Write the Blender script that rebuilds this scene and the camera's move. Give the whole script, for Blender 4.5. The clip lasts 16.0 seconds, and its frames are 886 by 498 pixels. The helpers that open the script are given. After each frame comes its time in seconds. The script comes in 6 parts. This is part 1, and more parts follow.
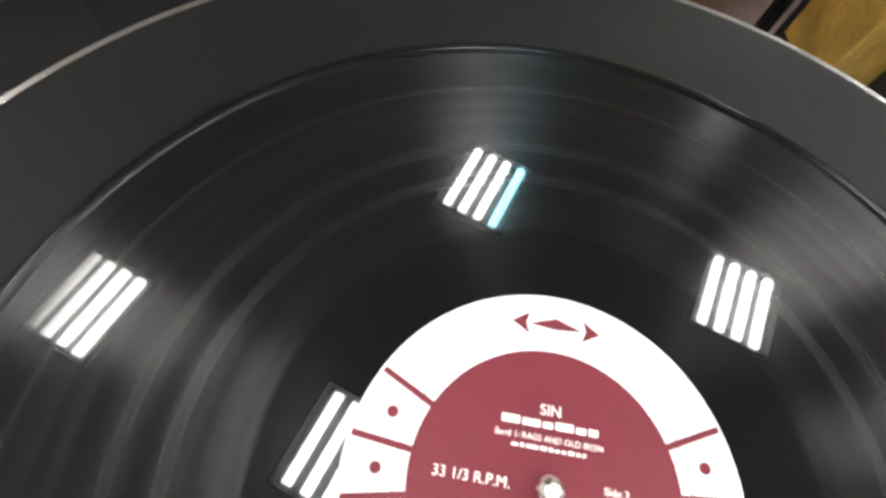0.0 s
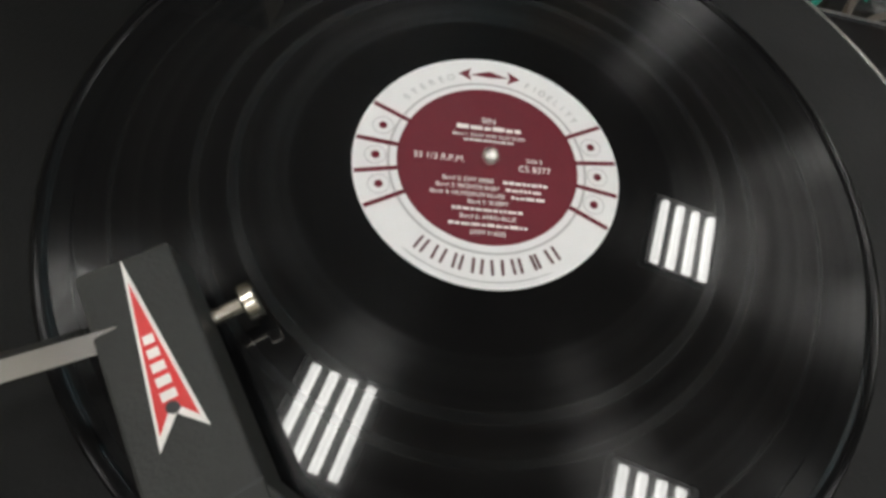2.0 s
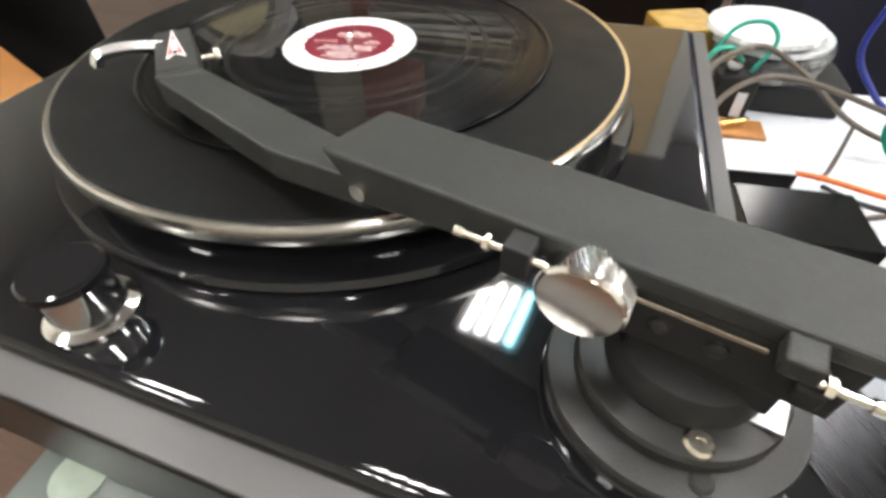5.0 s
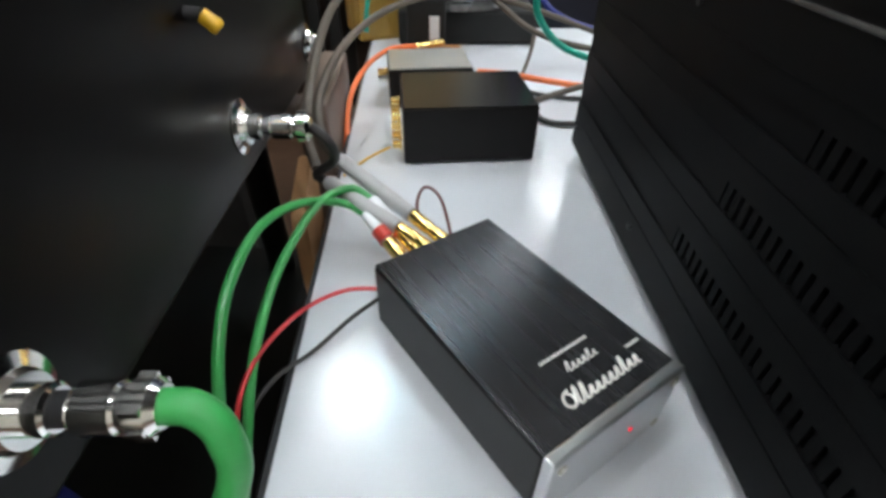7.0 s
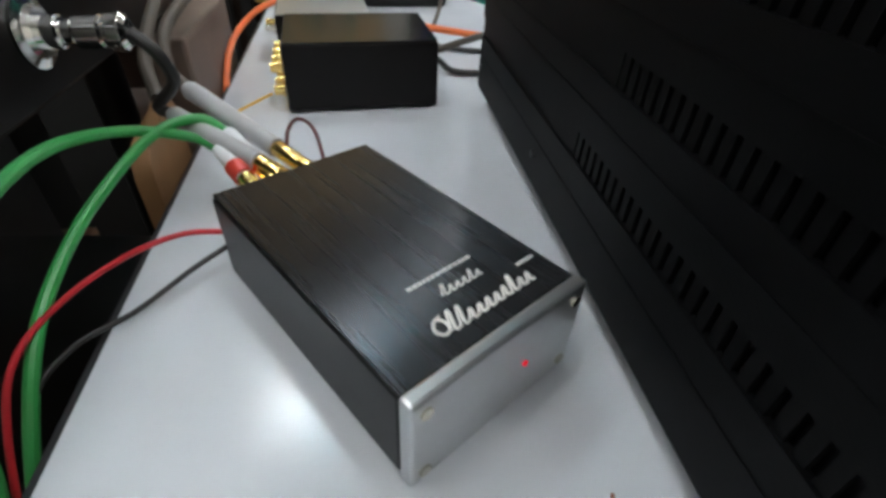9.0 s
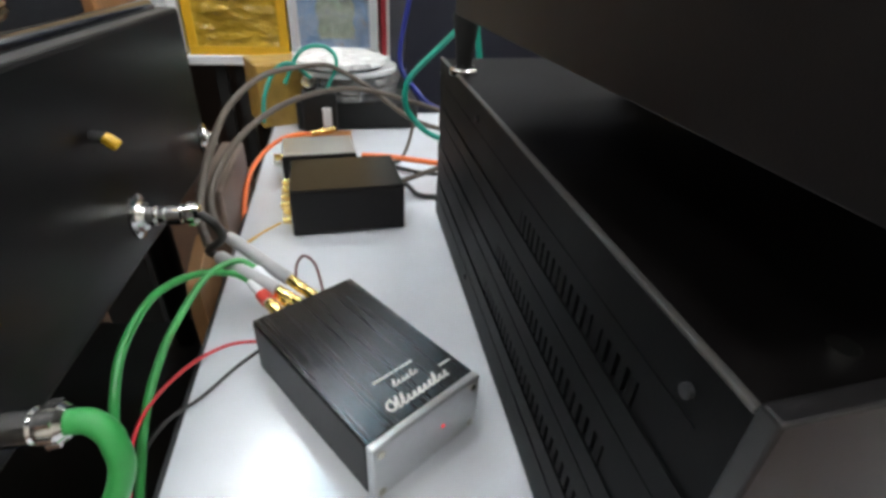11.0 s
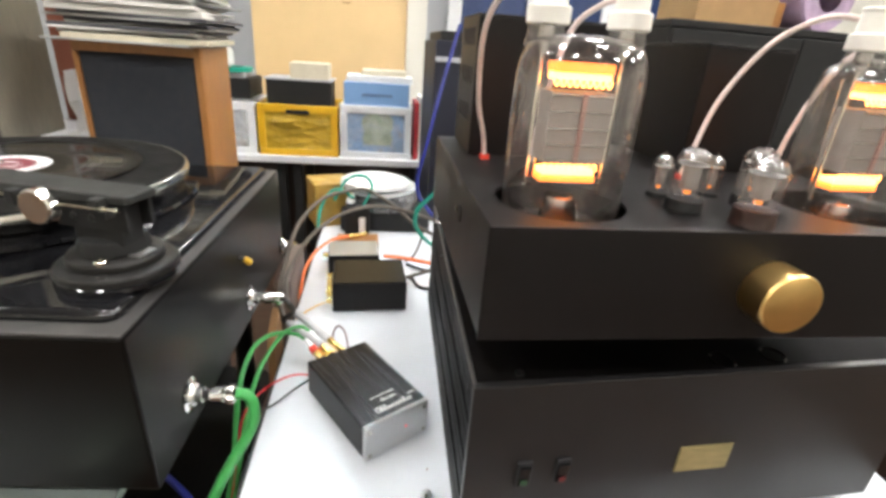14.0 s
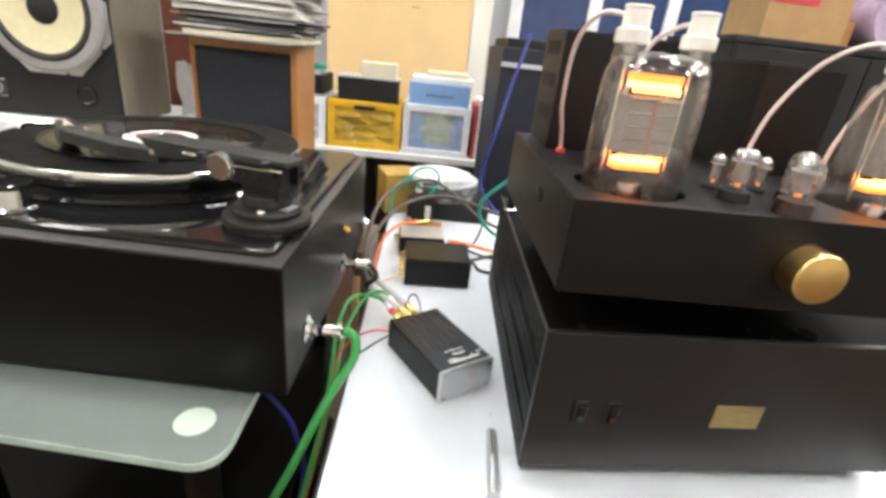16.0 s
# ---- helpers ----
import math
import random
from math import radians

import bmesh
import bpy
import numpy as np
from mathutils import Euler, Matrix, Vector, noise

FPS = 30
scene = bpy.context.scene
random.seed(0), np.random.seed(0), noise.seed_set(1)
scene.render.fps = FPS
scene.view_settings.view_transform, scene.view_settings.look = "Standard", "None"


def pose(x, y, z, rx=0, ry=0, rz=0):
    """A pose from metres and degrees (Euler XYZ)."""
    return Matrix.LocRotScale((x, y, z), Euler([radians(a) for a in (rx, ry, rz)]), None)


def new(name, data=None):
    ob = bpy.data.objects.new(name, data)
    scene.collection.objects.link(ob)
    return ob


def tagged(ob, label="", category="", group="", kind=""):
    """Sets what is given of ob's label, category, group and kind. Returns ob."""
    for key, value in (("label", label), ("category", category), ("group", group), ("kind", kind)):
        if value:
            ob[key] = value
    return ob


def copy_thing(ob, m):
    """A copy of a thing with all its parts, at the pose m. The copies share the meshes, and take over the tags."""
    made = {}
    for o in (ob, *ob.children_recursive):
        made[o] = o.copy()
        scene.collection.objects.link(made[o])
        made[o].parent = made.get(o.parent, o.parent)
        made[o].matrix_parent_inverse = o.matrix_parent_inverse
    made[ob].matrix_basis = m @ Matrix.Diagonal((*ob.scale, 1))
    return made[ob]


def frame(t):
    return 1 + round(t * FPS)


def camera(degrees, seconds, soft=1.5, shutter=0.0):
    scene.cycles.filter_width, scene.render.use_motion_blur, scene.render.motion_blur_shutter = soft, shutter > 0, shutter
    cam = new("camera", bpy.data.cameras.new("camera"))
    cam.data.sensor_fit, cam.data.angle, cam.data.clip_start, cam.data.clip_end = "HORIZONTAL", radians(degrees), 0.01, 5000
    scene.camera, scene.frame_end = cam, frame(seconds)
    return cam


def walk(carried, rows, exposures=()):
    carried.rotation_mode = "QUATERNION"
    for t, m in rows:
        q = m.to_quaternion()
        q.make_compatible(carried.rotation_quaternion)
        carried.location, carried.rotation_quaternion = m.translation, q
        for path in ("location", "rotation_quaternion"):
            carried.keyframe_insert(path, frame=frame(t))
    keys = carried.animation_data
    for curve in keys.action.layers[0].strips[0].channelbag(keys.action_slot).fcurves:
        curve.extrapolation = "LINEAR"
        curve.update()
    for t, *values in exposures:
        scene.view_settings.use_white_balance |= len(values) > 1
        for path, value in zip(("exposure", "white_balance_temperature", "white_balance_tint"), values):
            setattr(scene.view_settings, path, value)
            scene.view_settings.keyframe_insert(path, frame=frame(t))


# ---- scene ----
SOFT = 3.4
# the way of the camera
PATH = [
    (0, pose(-0.0347, -0.0080, 1.1285, 25.45, -4.67, 17.40)),
    (0.5, pose(-0.0202, -0.0328, 1.1279, 23.96, -5.31, 16.18)),
    (1, pose(-0.0093, -0.0511, 1.1221, 24.91, -5.70, 14.41)),
    (1.5, pose(-0.0014, -0.0643, 1.1299, 22.55, -4.60, 11.78)),
    (2, pose(-0.0147, -0.1056, 1.1486, 23.52, -6.53, 10.67)),
    (2.5, pose(-0.0204, -0.1528, 1.1525, 26.32, -1.60, 7.40)),
    (3, pose(-0.0403, -0.1959, 1.1537, 29.96, -2.43, 7.04)),
    (3.2, pose(-0.0437, -0.2170, 1.1627, 31.67, -3.31, 7.78)),
    (5.3, pose(0.2088, -0.3526, 1.1356, 46.28, 1.49, 15.96)),
    (5.5, pose(0.2285, -0.3608, 1.1262, 46.84, 1.59, 14.78)),
    (6, pose(0.2814, -0.3593, 1.0948, 47.16, -0.90, 10.56)),
    (6.5, pose(0.3475, -0.3467, 1.0337, 50.05, -0.21, 3.41)),
    (7, pose(0.4031, -0.3156, 0.9570, 51.07, -0.73, -2.55)),
    (7.5, pose(0.4359, -0.3064, 0.8975, 51.99, -0.99, -6.86)),
    (8, pose(0.4419, -0.3005, 0.8770, 49.97, -3.40, -10.14)),
    (10.5, pose(0.4520, -0.3479, 0.9632, 56.55, -0.31, -8.41)),
    (11, pose(0.4508, -0.3988, 1.0090, 58.65, -2.43, -11.36)),
    (11.5, pose(0.4681, -0.4615, 1.0903, 61.57, -1.90, -16.38)),
    (12, pose(0.4721, -0.5311, 1.1416, 64.09, -3.15, -22.76)),
    (12.5, pose(0.4805, -0.6069, 1.1821, 65.74, -4.35, -24.15)),
    (13, pose(0.4758, -0.6351, 1.1905, 66.58, -4.88, -22.31)),
    (13.5, pose(0.4769, -0.6401, 1.1845, 66.54, -4.54, -14.85)),
    (14, pose(0.4655, -0.6517, 1.1748, 67.03, -3.97, -6.77)),
    (14.5, pose(0.4612, -0.6757, 1.1771, 66.96, -2.12, 0.26)),
    (15, pose(0.4378, -0.6999, 1.1749, 67.31, -2.54, 2.59)),
    (15.5, pose(0.4049, -0.7263, 1.1768, 67.09, -4.73, 0.95)),
    (16, pose(0.4058, -0.7549, 1.1758, 66.87, -5.92, -0.92)),
]
cam = camera(85.35, 16.0, soft=SOFT, shutter=0.0)
walk(cam, PATH, exposures=[(0, 0.98, 6500, 10), (0.2, 0.5, 6500, 10), (0.5, 0.0, 6500, 10), (1.0, -0.5, 6500, 8), (2.0, -0.42, 6500, 8), (2.5, -0.68, 6500, 8), (3.2, -0.5, 6500, 9), (5.3, 1.3, 6500, 10), (6.0, 0.9, 6450, 9), (6.5, 0.63, 6300, 8), (7.0, 0.58, 6100, 7),
                           (7.5, 0.34, 6100, 7), (8.0, 0.15, 6100, 7), (8.3, 0.15, 6100, 7), (10.5, 0.45, 6100, 7), (11.2, 0.65, 6300, 9), (12.0, 0.98, 6500, 9), (12.5, 1.18, 6500, 10), (16, 1.2, 6500, 10)])

# ---- world and light ----
world = bpy.data.worlds.new("world")
scene.world = world
world.use_nodes = True
world.node_tree.nodes["Background"].inputs[0].default_value = (0.8, 0.88, 1.0, 1)
world.node_tree.nodes["Background"].inputs[1].default_value = 0.25

TUBE_GLOW = 39.5
VALVE_GLOW = 1.8


# ---- materials ----
def mat(name, col, rough=0.5, metal=0.0, var=0.15, scale=60.0, bump=0.0, bscale=None, bdist=0.001, coat=0.0, stretch=(1, 1, 1), rvar=0.1, spec=None):
    m = bpy.data.materials.new(name)
    m.use_nodes = True
    nt = m.node_tree
    b = nt.nodes["Principled BSDF"]
    b.inputs["Metallic"].default_value = metal
    b.inputs["Coat Weight"].default_value = coat
    if spec is not None:
        b.inputs["Specular IOR Level"].default_value = spec
    tc = nt.nodes.new("ShaderNodeTexCoord")
    mp = nt.nodes.new("ShaderNodeMapping")
    mp.inputs["Scale"].default_value = stretch
    nt.links.new(tc.outputs["Object"], mp.inputs[0])
    n1 = nt.nodes.new("ShaderNodeTexNoise")
    n1.inputs["Scale"].default_value = scale
    n1.inputs["Detail"].default_value = 5
    n2 = nt.nodes.new("ShaderNodeTexNoise")
    n2.inputs["Scale"].default_value = scale * 0.12
    n2.inputs["Detail"].default_value = 3
    for n in (n1, n2):
        nt.links.new(mp.outputs[0], n.inputs["Vector"])
    mix = nt.nodes.new("ShaderNodeMath")
    mix.operation = "ADD"
    nt.links.new(n1.outputs[0], mix.inputs[0])
    nt.links.new(n2.outputs[0], mix.inputs[1])
    r = nt.nodes.new("ShaderNodeMapRange")
    r.inputs["From Min"].default_value = 0.6
    r.inputs["From Max"].default_value = 1.4
    r.inputs["To Min"].default_value = 1 - var
    r.inputs["To Max"].default_value = 1 + var
    nt.links.new(mix.outputs[0], r.inputs["Value"])
    mul = nt.nodes.new("ShaderNodeVectorMath")
    mul.operation = "SCALE"
    mul.inputs[0].default_value = col
    nt.links.new(r.outputs[0], mul.inputs["Scale"])
    nt.links.new(mul.outputs[0], b.inputs["Base Color"])
    r2 = nt.nodes.new("ShaderNodeMapRange")
    r2.inputs["From Min"].default_value = 0.3
    r2.inputs["From Max"].default_value = 0.7
    r2.inputs["To Min"].default_value = max(0.02, rough - rvar * rough)
    r2.inputs["To Max"].default_value = min(1.0, rough + rvar * rough)
    nt.links.new(n2.outputs[0], r2.inputs["Value"])
    nt.links.new(r2.outputs[0], b.inputs["Roughness"])
    if bump:
        n3 = nt.nodes.new("ShaderNodeTexNoise")
        n3.inputs["Scale"].default_value = bscale or scale * 4
        n3.inputs["Detail"].default_value = 3
        nt.links.new(mp.outputs[0], n3.inputs["Vector"])
        bp = nt.nodes.new("ShaderNodeBump")
        bp.inputs["Strength"].default_value = bump
        bp.inputs["Distance"].default_value = bdist
        nt.links.new(n3.outputs[0], bp.inputs["Height"])
        nt.links.new(bp.outputs[0], b.inputs["Normal"])
    return m


def glow(name, col, strength):
    m = bpy.data.materials.new(name)
    m.use_nodes = True
    b = m.node_tree.nodes["Principled BSDF"]
    b.inputs["Base Color"].default_value = (*col, 1)
    b.inputs["Emission Color"].default_value = (*col, 1)
    b.inputs["Emission Strength"].default_value = strength
    return m


def see_through(name, col, veil):
    """Crinkled plastic film: mostly clear, with glossy folds and a pale veil."""
    m = mat(name, col, 0.18, var=0.2, scale=20, bump=1.0, bscale=18, bdist=0.03)
    nt = m.node_tree
    out = nt.nodes["Material Output"]
    tr = nt.nodes.new("ShaderNodeBsdfTransparent")
    mx = nt.nodes.new("ShaderNodeMixShader")
    ns = nt.nodes.new("ShaderNodeTexNoise")
    ns.inputs["Scale"].default_value = 24
    ns.inputs["Detail"].default_value = 4
    tc = nt.nodes.new("ShaderNodeTexCoord")
    nt.links.new(tc.outputs["Object"], ns.inputs["Vector"])
    rg = nt.nodes.new("ShaderNodeMapRange")
    rg.inputs["From Min"].default_value = 0.35
    rg.inputs["From Max"].default_value = 0.7
    rg.inputs["To Min"].default_value = veil * 0.3
    rg.inputs["To Max"].default_value = min(1.0, veil * 1.9)
    nt.links.new(ns.outputs[0], rg.inputs["Value"])
    nt.links.new(rg.outputs[0], mx.inputs[0])
    nt.links.new(tr.outputs[0], mx.inputs[1])
    nt.links.new(nt.nodes["Principled BSDF"].outputs[0], mx.inputs[2])
    nt.links.new(mx.outputs[0], out.inputs["Surface"])
    return m


WHITE_TOP = mat("white_laminate", (0.64, 0.67, 0.715), 0.2, var=0.05, scale=20, bump=0.03, spec=0.7)
BLACK_EDGE = mat("black_edge", (0.02, 0.02, 0.022), 0.5)
GLOSS_BLACK = mat("black_lacquer", (0.007, 0.007, 0.008), 0.05, var=0.3, scale=30)
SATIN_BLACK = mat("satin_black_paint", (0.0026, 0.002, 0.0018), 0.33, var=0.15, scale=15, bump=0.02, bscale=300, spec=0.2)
MATT_BLACK = mat("matt_black", (0.012, 0.012, 0.012), 0.62, var=0.2, scale=90, bump=0.1, bscale=500, spec=0.35)
ARM_GREY = mat("black_crackle_paint", (0.024, 0.025, 0.0235), 0.5, var=0.2, scale=250, bump=0.25, bscale=900, spec=0.32)
RUBBER = mat("black_rubber_mat", (0.003, 0.0031, 0.0031), 0.5, var=0.15, scale=200, bump=0.15, bscale=700, spec=0.14)
# a darker case black: the shade on sides and insides is in the colour
SHADE_BLACK = mat("shade_matt_black", (0.0030, 0.0031, 0.0035), 0.5, var=0.2, scale=60, bump=0.1, bscale=900, spec=0.1)
FRONT_BLACK = mat("satin_black_front", (0.0125, 0.0118, 0.0125), 0.36, var=0.12, scale=40, bump=0.08, bscale=1200, spec=0.5)
CHASSIS = mat("black_powder_coat", (0.0066, 0.0053, 0.0054), 0.42, var=0.15, scale=60, bump=0.12, bscale=1200, spec=0.24)
CHROME = mat("chrome", (0.82, 0.82, 0.80), 0.12, 1.0, var=0.06, scale=80)
NICKEL = mat("nickel", (0.72, 0.68, 0.58), 0.22, 1.0, var=0.08, scale=120)
STEEL = mat("polished_steel_rim", (0.75, 0.74, 0.70), 0.2, 1.0, var=0.08, scale=60)
ALU = mat("brushed_aluminium", (0.62, 0.63, 0.64), 0.38, 1.0, var=0.1, scale=60, bump=0.06, stretch=(1, 30, 1))
GOLD = mat("gold_plate", (0.95, 0.68, 0.25), 0.2, 1.0, var=0.08, scale=120)
GOLD_KNOB = mat("brushed_gold", (0.86, 0.58, 0.22), 0.3, 1.0, var=0.1, scale=60, bump=0.05)
COPPER = mat("polished_face", (0.82, 0.76, 0.68), 0.1, 1.0, var=0.1, scale=90)
RED_LABEL = mat("red_paper", (0.125, 0.01, 0.02), 0.45, var=0.08, scale=120, spec=0.25)
WHITE_PAPER = mat("silver_white_paper", (0.74, 0.74, 0.74), 0.4, var=0.04, scale=90)
GREY_INK = mat("grey_ink", (0.45, 0.45, 0.45), 0.5)
DARK_INK = mat("dark_ink", (0.09, 0.03, 0.035), 0.5)
WHITE_INK = mat("white_ink", (0.85, 0.83, 0.8), 0.5)
LOGO_RED = mat("red_enamel", (0.62, 0.03, 0.03), 0.35)
FROST = mat("frosted_glass_shelf", (0.17, 0.195, 0.182), 0.07, var=0.1, scale=10, coat=1.0)
GLASS_EDGE = mat("glass_edge", (0.42, 0.52, 0.46), 0.2)
PALE_DISC = mat("pale_pad", (0.42, 0.5, 0.42), 0.5)
GREEN_WIRE = mat("green_wire", (0.05, 0.33, 0.08), 0.35, var=0.12, scale=80)
TEAL_WIRE = mat("teal_wire", (0.01, 0.27, 0.19), 0.35)
BLUE_WIRE = mat("blue_wire", (0.007, 0.015, 0.17), 0.5)
ORANGE_WIRE = mat("orange_wire", (0.75, 0.16, 0.04), 0.4)
RED_WIRE = mat("red_wire", (0.5, 0.02, 0.03), 0.35)
GREY_WIRE = mat("grey_brown_cable", (0.07, 0.055, 0.041), 0.55, bump=0.2, bscale=900)
BLACK_WIRE = mat("black_wire", (0.02, 0.018, 0.018), 0.45)
PINK_WIRE = mat("pale_pink_sleeve", (0.78, 0.66, 0.62), 0.45)
GREY_PLUG = mat("grey_plug_sleeve", (0.42, 0.42, 0.43), 0.4)
CERAMIC = mat("white_ceramic", (0.8, 0.78, 0.72), 0.35, var=0.05)
BRUSHED_BLACK = mat("brushed_black_anodised", (0.062, 0.062, 0.067), 0.27, 0.85, var=0.04, scale=60, stretch=(60, 1, 1), rvar=0.03, bump=0.01, bscale=420)
brushed = BRUSHED_BLACK.node_tree
brush_dir = brushed.nodes.new("ShaderNodeTangent")
brush_dir.direction_type, brush_dir.axis = "RADIAL", "X"
brushed.links.new(brush_dir.outputs[0], brushed.nodes["Principled BSDF"].inputs["Tangent"])
brushed.nodes["Principled BSDF"].inputs["Anisotropic"].default_value = 0.85
brushed.nodes["Principled BSDF"].inputs["Anisotropic Rotation"].default_value = 0.25
YELLOW = mat("yellow_plastic", (0.72, 0.42, 0.02), 0.35, var=0.08, scale=40)
YELLOW_DULL = mat("amber_film", (0.45, 0.29, 0.03), 0.1, var=0.5, scale=14, bump=1.0, bscale=17, bdist=0.035, stretch=(0.6, 1, 1.6))
BLUE_BOX = mat("pale_blue_card", (0.2, 0.36, 0.62), 0.5, var=0.06)
WHITE_PLASTIC = mat("white_plastic", (0.78, 0.8, 0.82), 0.35, var=0.05)
CLEAR_FILM = see_through("clear_film_front", (0.85, 0.88, 0.9), 0.16)
MILKY_FILM = mat("clear_film", (0.6, 0.62, 0.63), 0.2, var=0.3, scale=15, bump=0.7, bscale=30, bdist=0.008)
WOOD = mat("oak_veneer", (0.33, 0.145, 0.042), 0.45, var=0.25, scale=30, stretch=(6, 6, 0.6), bump=0.05)
WALNUT = mat("walnut_veneer", (0.024, 0.012, 0.008), 0.4, var=0.35, scale=30, stretch=(8, 8, 0.7), bump=0.05)
WALNUT_TOP = mat("walnut_top", (0.13, 0.065, 0.035), 0.4, var=0.3, scale=30, stretch=(6, 1, 6))
GRILLE = mat("dark_grille_cloth", (0.018, 0.02, 0.026), 0.9, var=0.2, scale=400, bump=0.3, bscale=1500)
TAN = mat("fibreboard", (0.66, 0.47, 0.24), 0.7, var=0.07, scale=8, bump=0.05)
CARD = mat("brown_cardboard", (0.36, 0.22, 0.1), 0.8, var=0.15, scale=20)
WALL = mat("cream_wall_paint", (0.66, 0.64, 0.57), 0.7, var=0.04, scale=6)
GREY_WALL = mat("grey_wall_paint", (0.42, 0.43, 0.45), 0.7, var=0.06, scale=6)
NAVY = mat("navy_panel", (0.0085, 0.0095, 0.021), 0.6, var=0.15, scale=12)
FLOOR = mat("brown_floor", (0.075, 0.04, 0.024), 0.45, var=0.3, scale=12, stretch=(1, 5, 1))
CEIL = mat("ceiling_tile", (0.46, 0.44, 0.425), 0.8, var=0.05, scale=15)
CONE = mat("pale_paper_cone", (0.72, 0.66, 0.42), 0.6, var=0.08, scale=50)
GREY_CONE = mat("grey_cone", (0.34, 0.33, 0.33), 0.5, var=0.1, scale=60)
MONITOR_SIDE = mat("grey_brown_veneer", (0.2, 0.18, 0.14), 0.55, var=0.15, scale=25, stretch=(5, 5, 1))
BRICK_RED = mat("red_brown_card", (0.22, 0.07, 0.04), 0.6, var=0.2, scale=20)
SLEEVES = [mat("sleeve_" + n, c, 0.55, var=0.12, scale=30) for n, c in
           (("cream", (0.6, 0.55, 0.42)), ("grey", (0.3, 0.3, 0.28)), ("dark", (0.06, 0.06, 0.07)), ("white", (0.75, 0.74, 0.7)),
            ("ochre", (0.42, 0.33, 0.14)), ("blue", (0.1, 0.16, 0.3)), ("red", (0.5, 0.05, 0.06)))]


def thin_glass(name, haze=0.03):
    """A thin clear wall with a gloss that grows towards the rim and a faint haze."""
    m = bpy.data.materials.new(name)
    m.use_nodes = True
    nt = m.node_tree
    nt.nodes.remove(nt.nodes["Principled BSDF"])
    out = nt.nodes["Material Output"]
    tr = nt.nodes.new("ShaderNodeBsdfTransparent")
    tr.inputs[0].default_value = (0.97, 0.965, 0.96, 1)
    df = nt.nodes.new("ShaderNodeBsdfDiffuse")
    df.inputs[0].default_value = (0.75, 0.7, 0.66, 1)
    hz = nt.nodes.new("ShaderNodeMixShader")
    ns = nt.nodes.new("ShaderNodeTexNoise")
    ns.inputs["Scale"].default_value = 35
    tc = nt.nodes.new("ShaderNodeTexCoord")
    nt.links.new(tc.outputs["Object"], ns.inputs["Vector"])
    mr = nt.nodes.new("ShaderNodeMapRange")
    mr.inputs["From Min"].default_value = 0.3
    mr.inputs["From Max"].default_value = 0.7
    mr.inputs["To Min"].default_value = haze * 0.4
    mr.inputs["To Max"].default_value = haze * 1.6
    nt.links.new(ns.outputs[0], mr.inputs["Value"])
    nt.links.new(mr.outputs[0], hz.inputs[0])
    nt.links.new(tr.outputs[0], hz.inputs[1])
    nt.links.new(df.outputs[0], hz.inputs[2])
    gl = nt.nodes.new("ShaderNodeBsdfGlossy")
    gl.inputs["Roughness"].default_value = 0.09
    lw = nt.nodes.new("ShaderNodeLayerWeight")
    lw.inputs["Blend"].default_value = 0.5
    pw = nt.nodes.new("ShaderNodeMath")
    pw.operation = "POWER"
    pw.inputs[1].default_value = 2.6
    nt.links.new(lw.outputs["Facing"], pw.inputs[0])
    ad = nt.nodes.new("ShaderNodeMath")
    ad.operation = "MULTIPLY_ADD"
    ad.inputs[1].default_value = 0.75
    ad.inputs[2].default_value = 0.09
    nt.links.new(pw.outputs[0], ad.inputs[0])
    mx = nt.nodes.new("ShaderNodeMixShader")
    nt.links.new(ad.outputs[0], mx.inputs[0])
    nt.links.new(hz.outputs[0], mx.inputs[1])
    nt.links.new(gl.outputs[0], mx.inputs[2])
    nt.links.new(mx.outputs[0], out.inputs["Surface"])
    return m


GLASS = thin_glass("valve_glass")
TUBE_LIGHT = glow("lit_tube", (1.0, 0.98, 0.95), TUBE_GLOW)
TUBE_BLUE = glow("lit_tube_bluish", (0.35, 0.85, 1.0), TUBE_GLOW)
HEATER = glow("glowing_heater", (1.0, 0.22, 0.03), VALVE_GLOW * 0.8)
HEATER_CORE = glow("glowing_filament", (1.0, 0.42, 0.09), VALVE_GLOW * 2.2)
LED_RED = glow("red_led", (1.0, 0.02, 0.04), 0.5)
HEATER_DIM = glow("dim_heater", (1.0, 0.3, 0.06), 0.5)
LED_GREEN = glow("green_led", (0.1, 0.8, 0.2), 0.6)
ANODE = mat("grey_anode_plate", (0.33, 0.29, 0.27), 0.5, 0.3, var=0.1, scale=60)
GETTER = mat("getter_mirror", (0.5, 0.5, 0.5), 0.15, 1.0)
RED_PLASTIC = mat("red_collar", (0.6, 0.05, 0.03), 0.4)


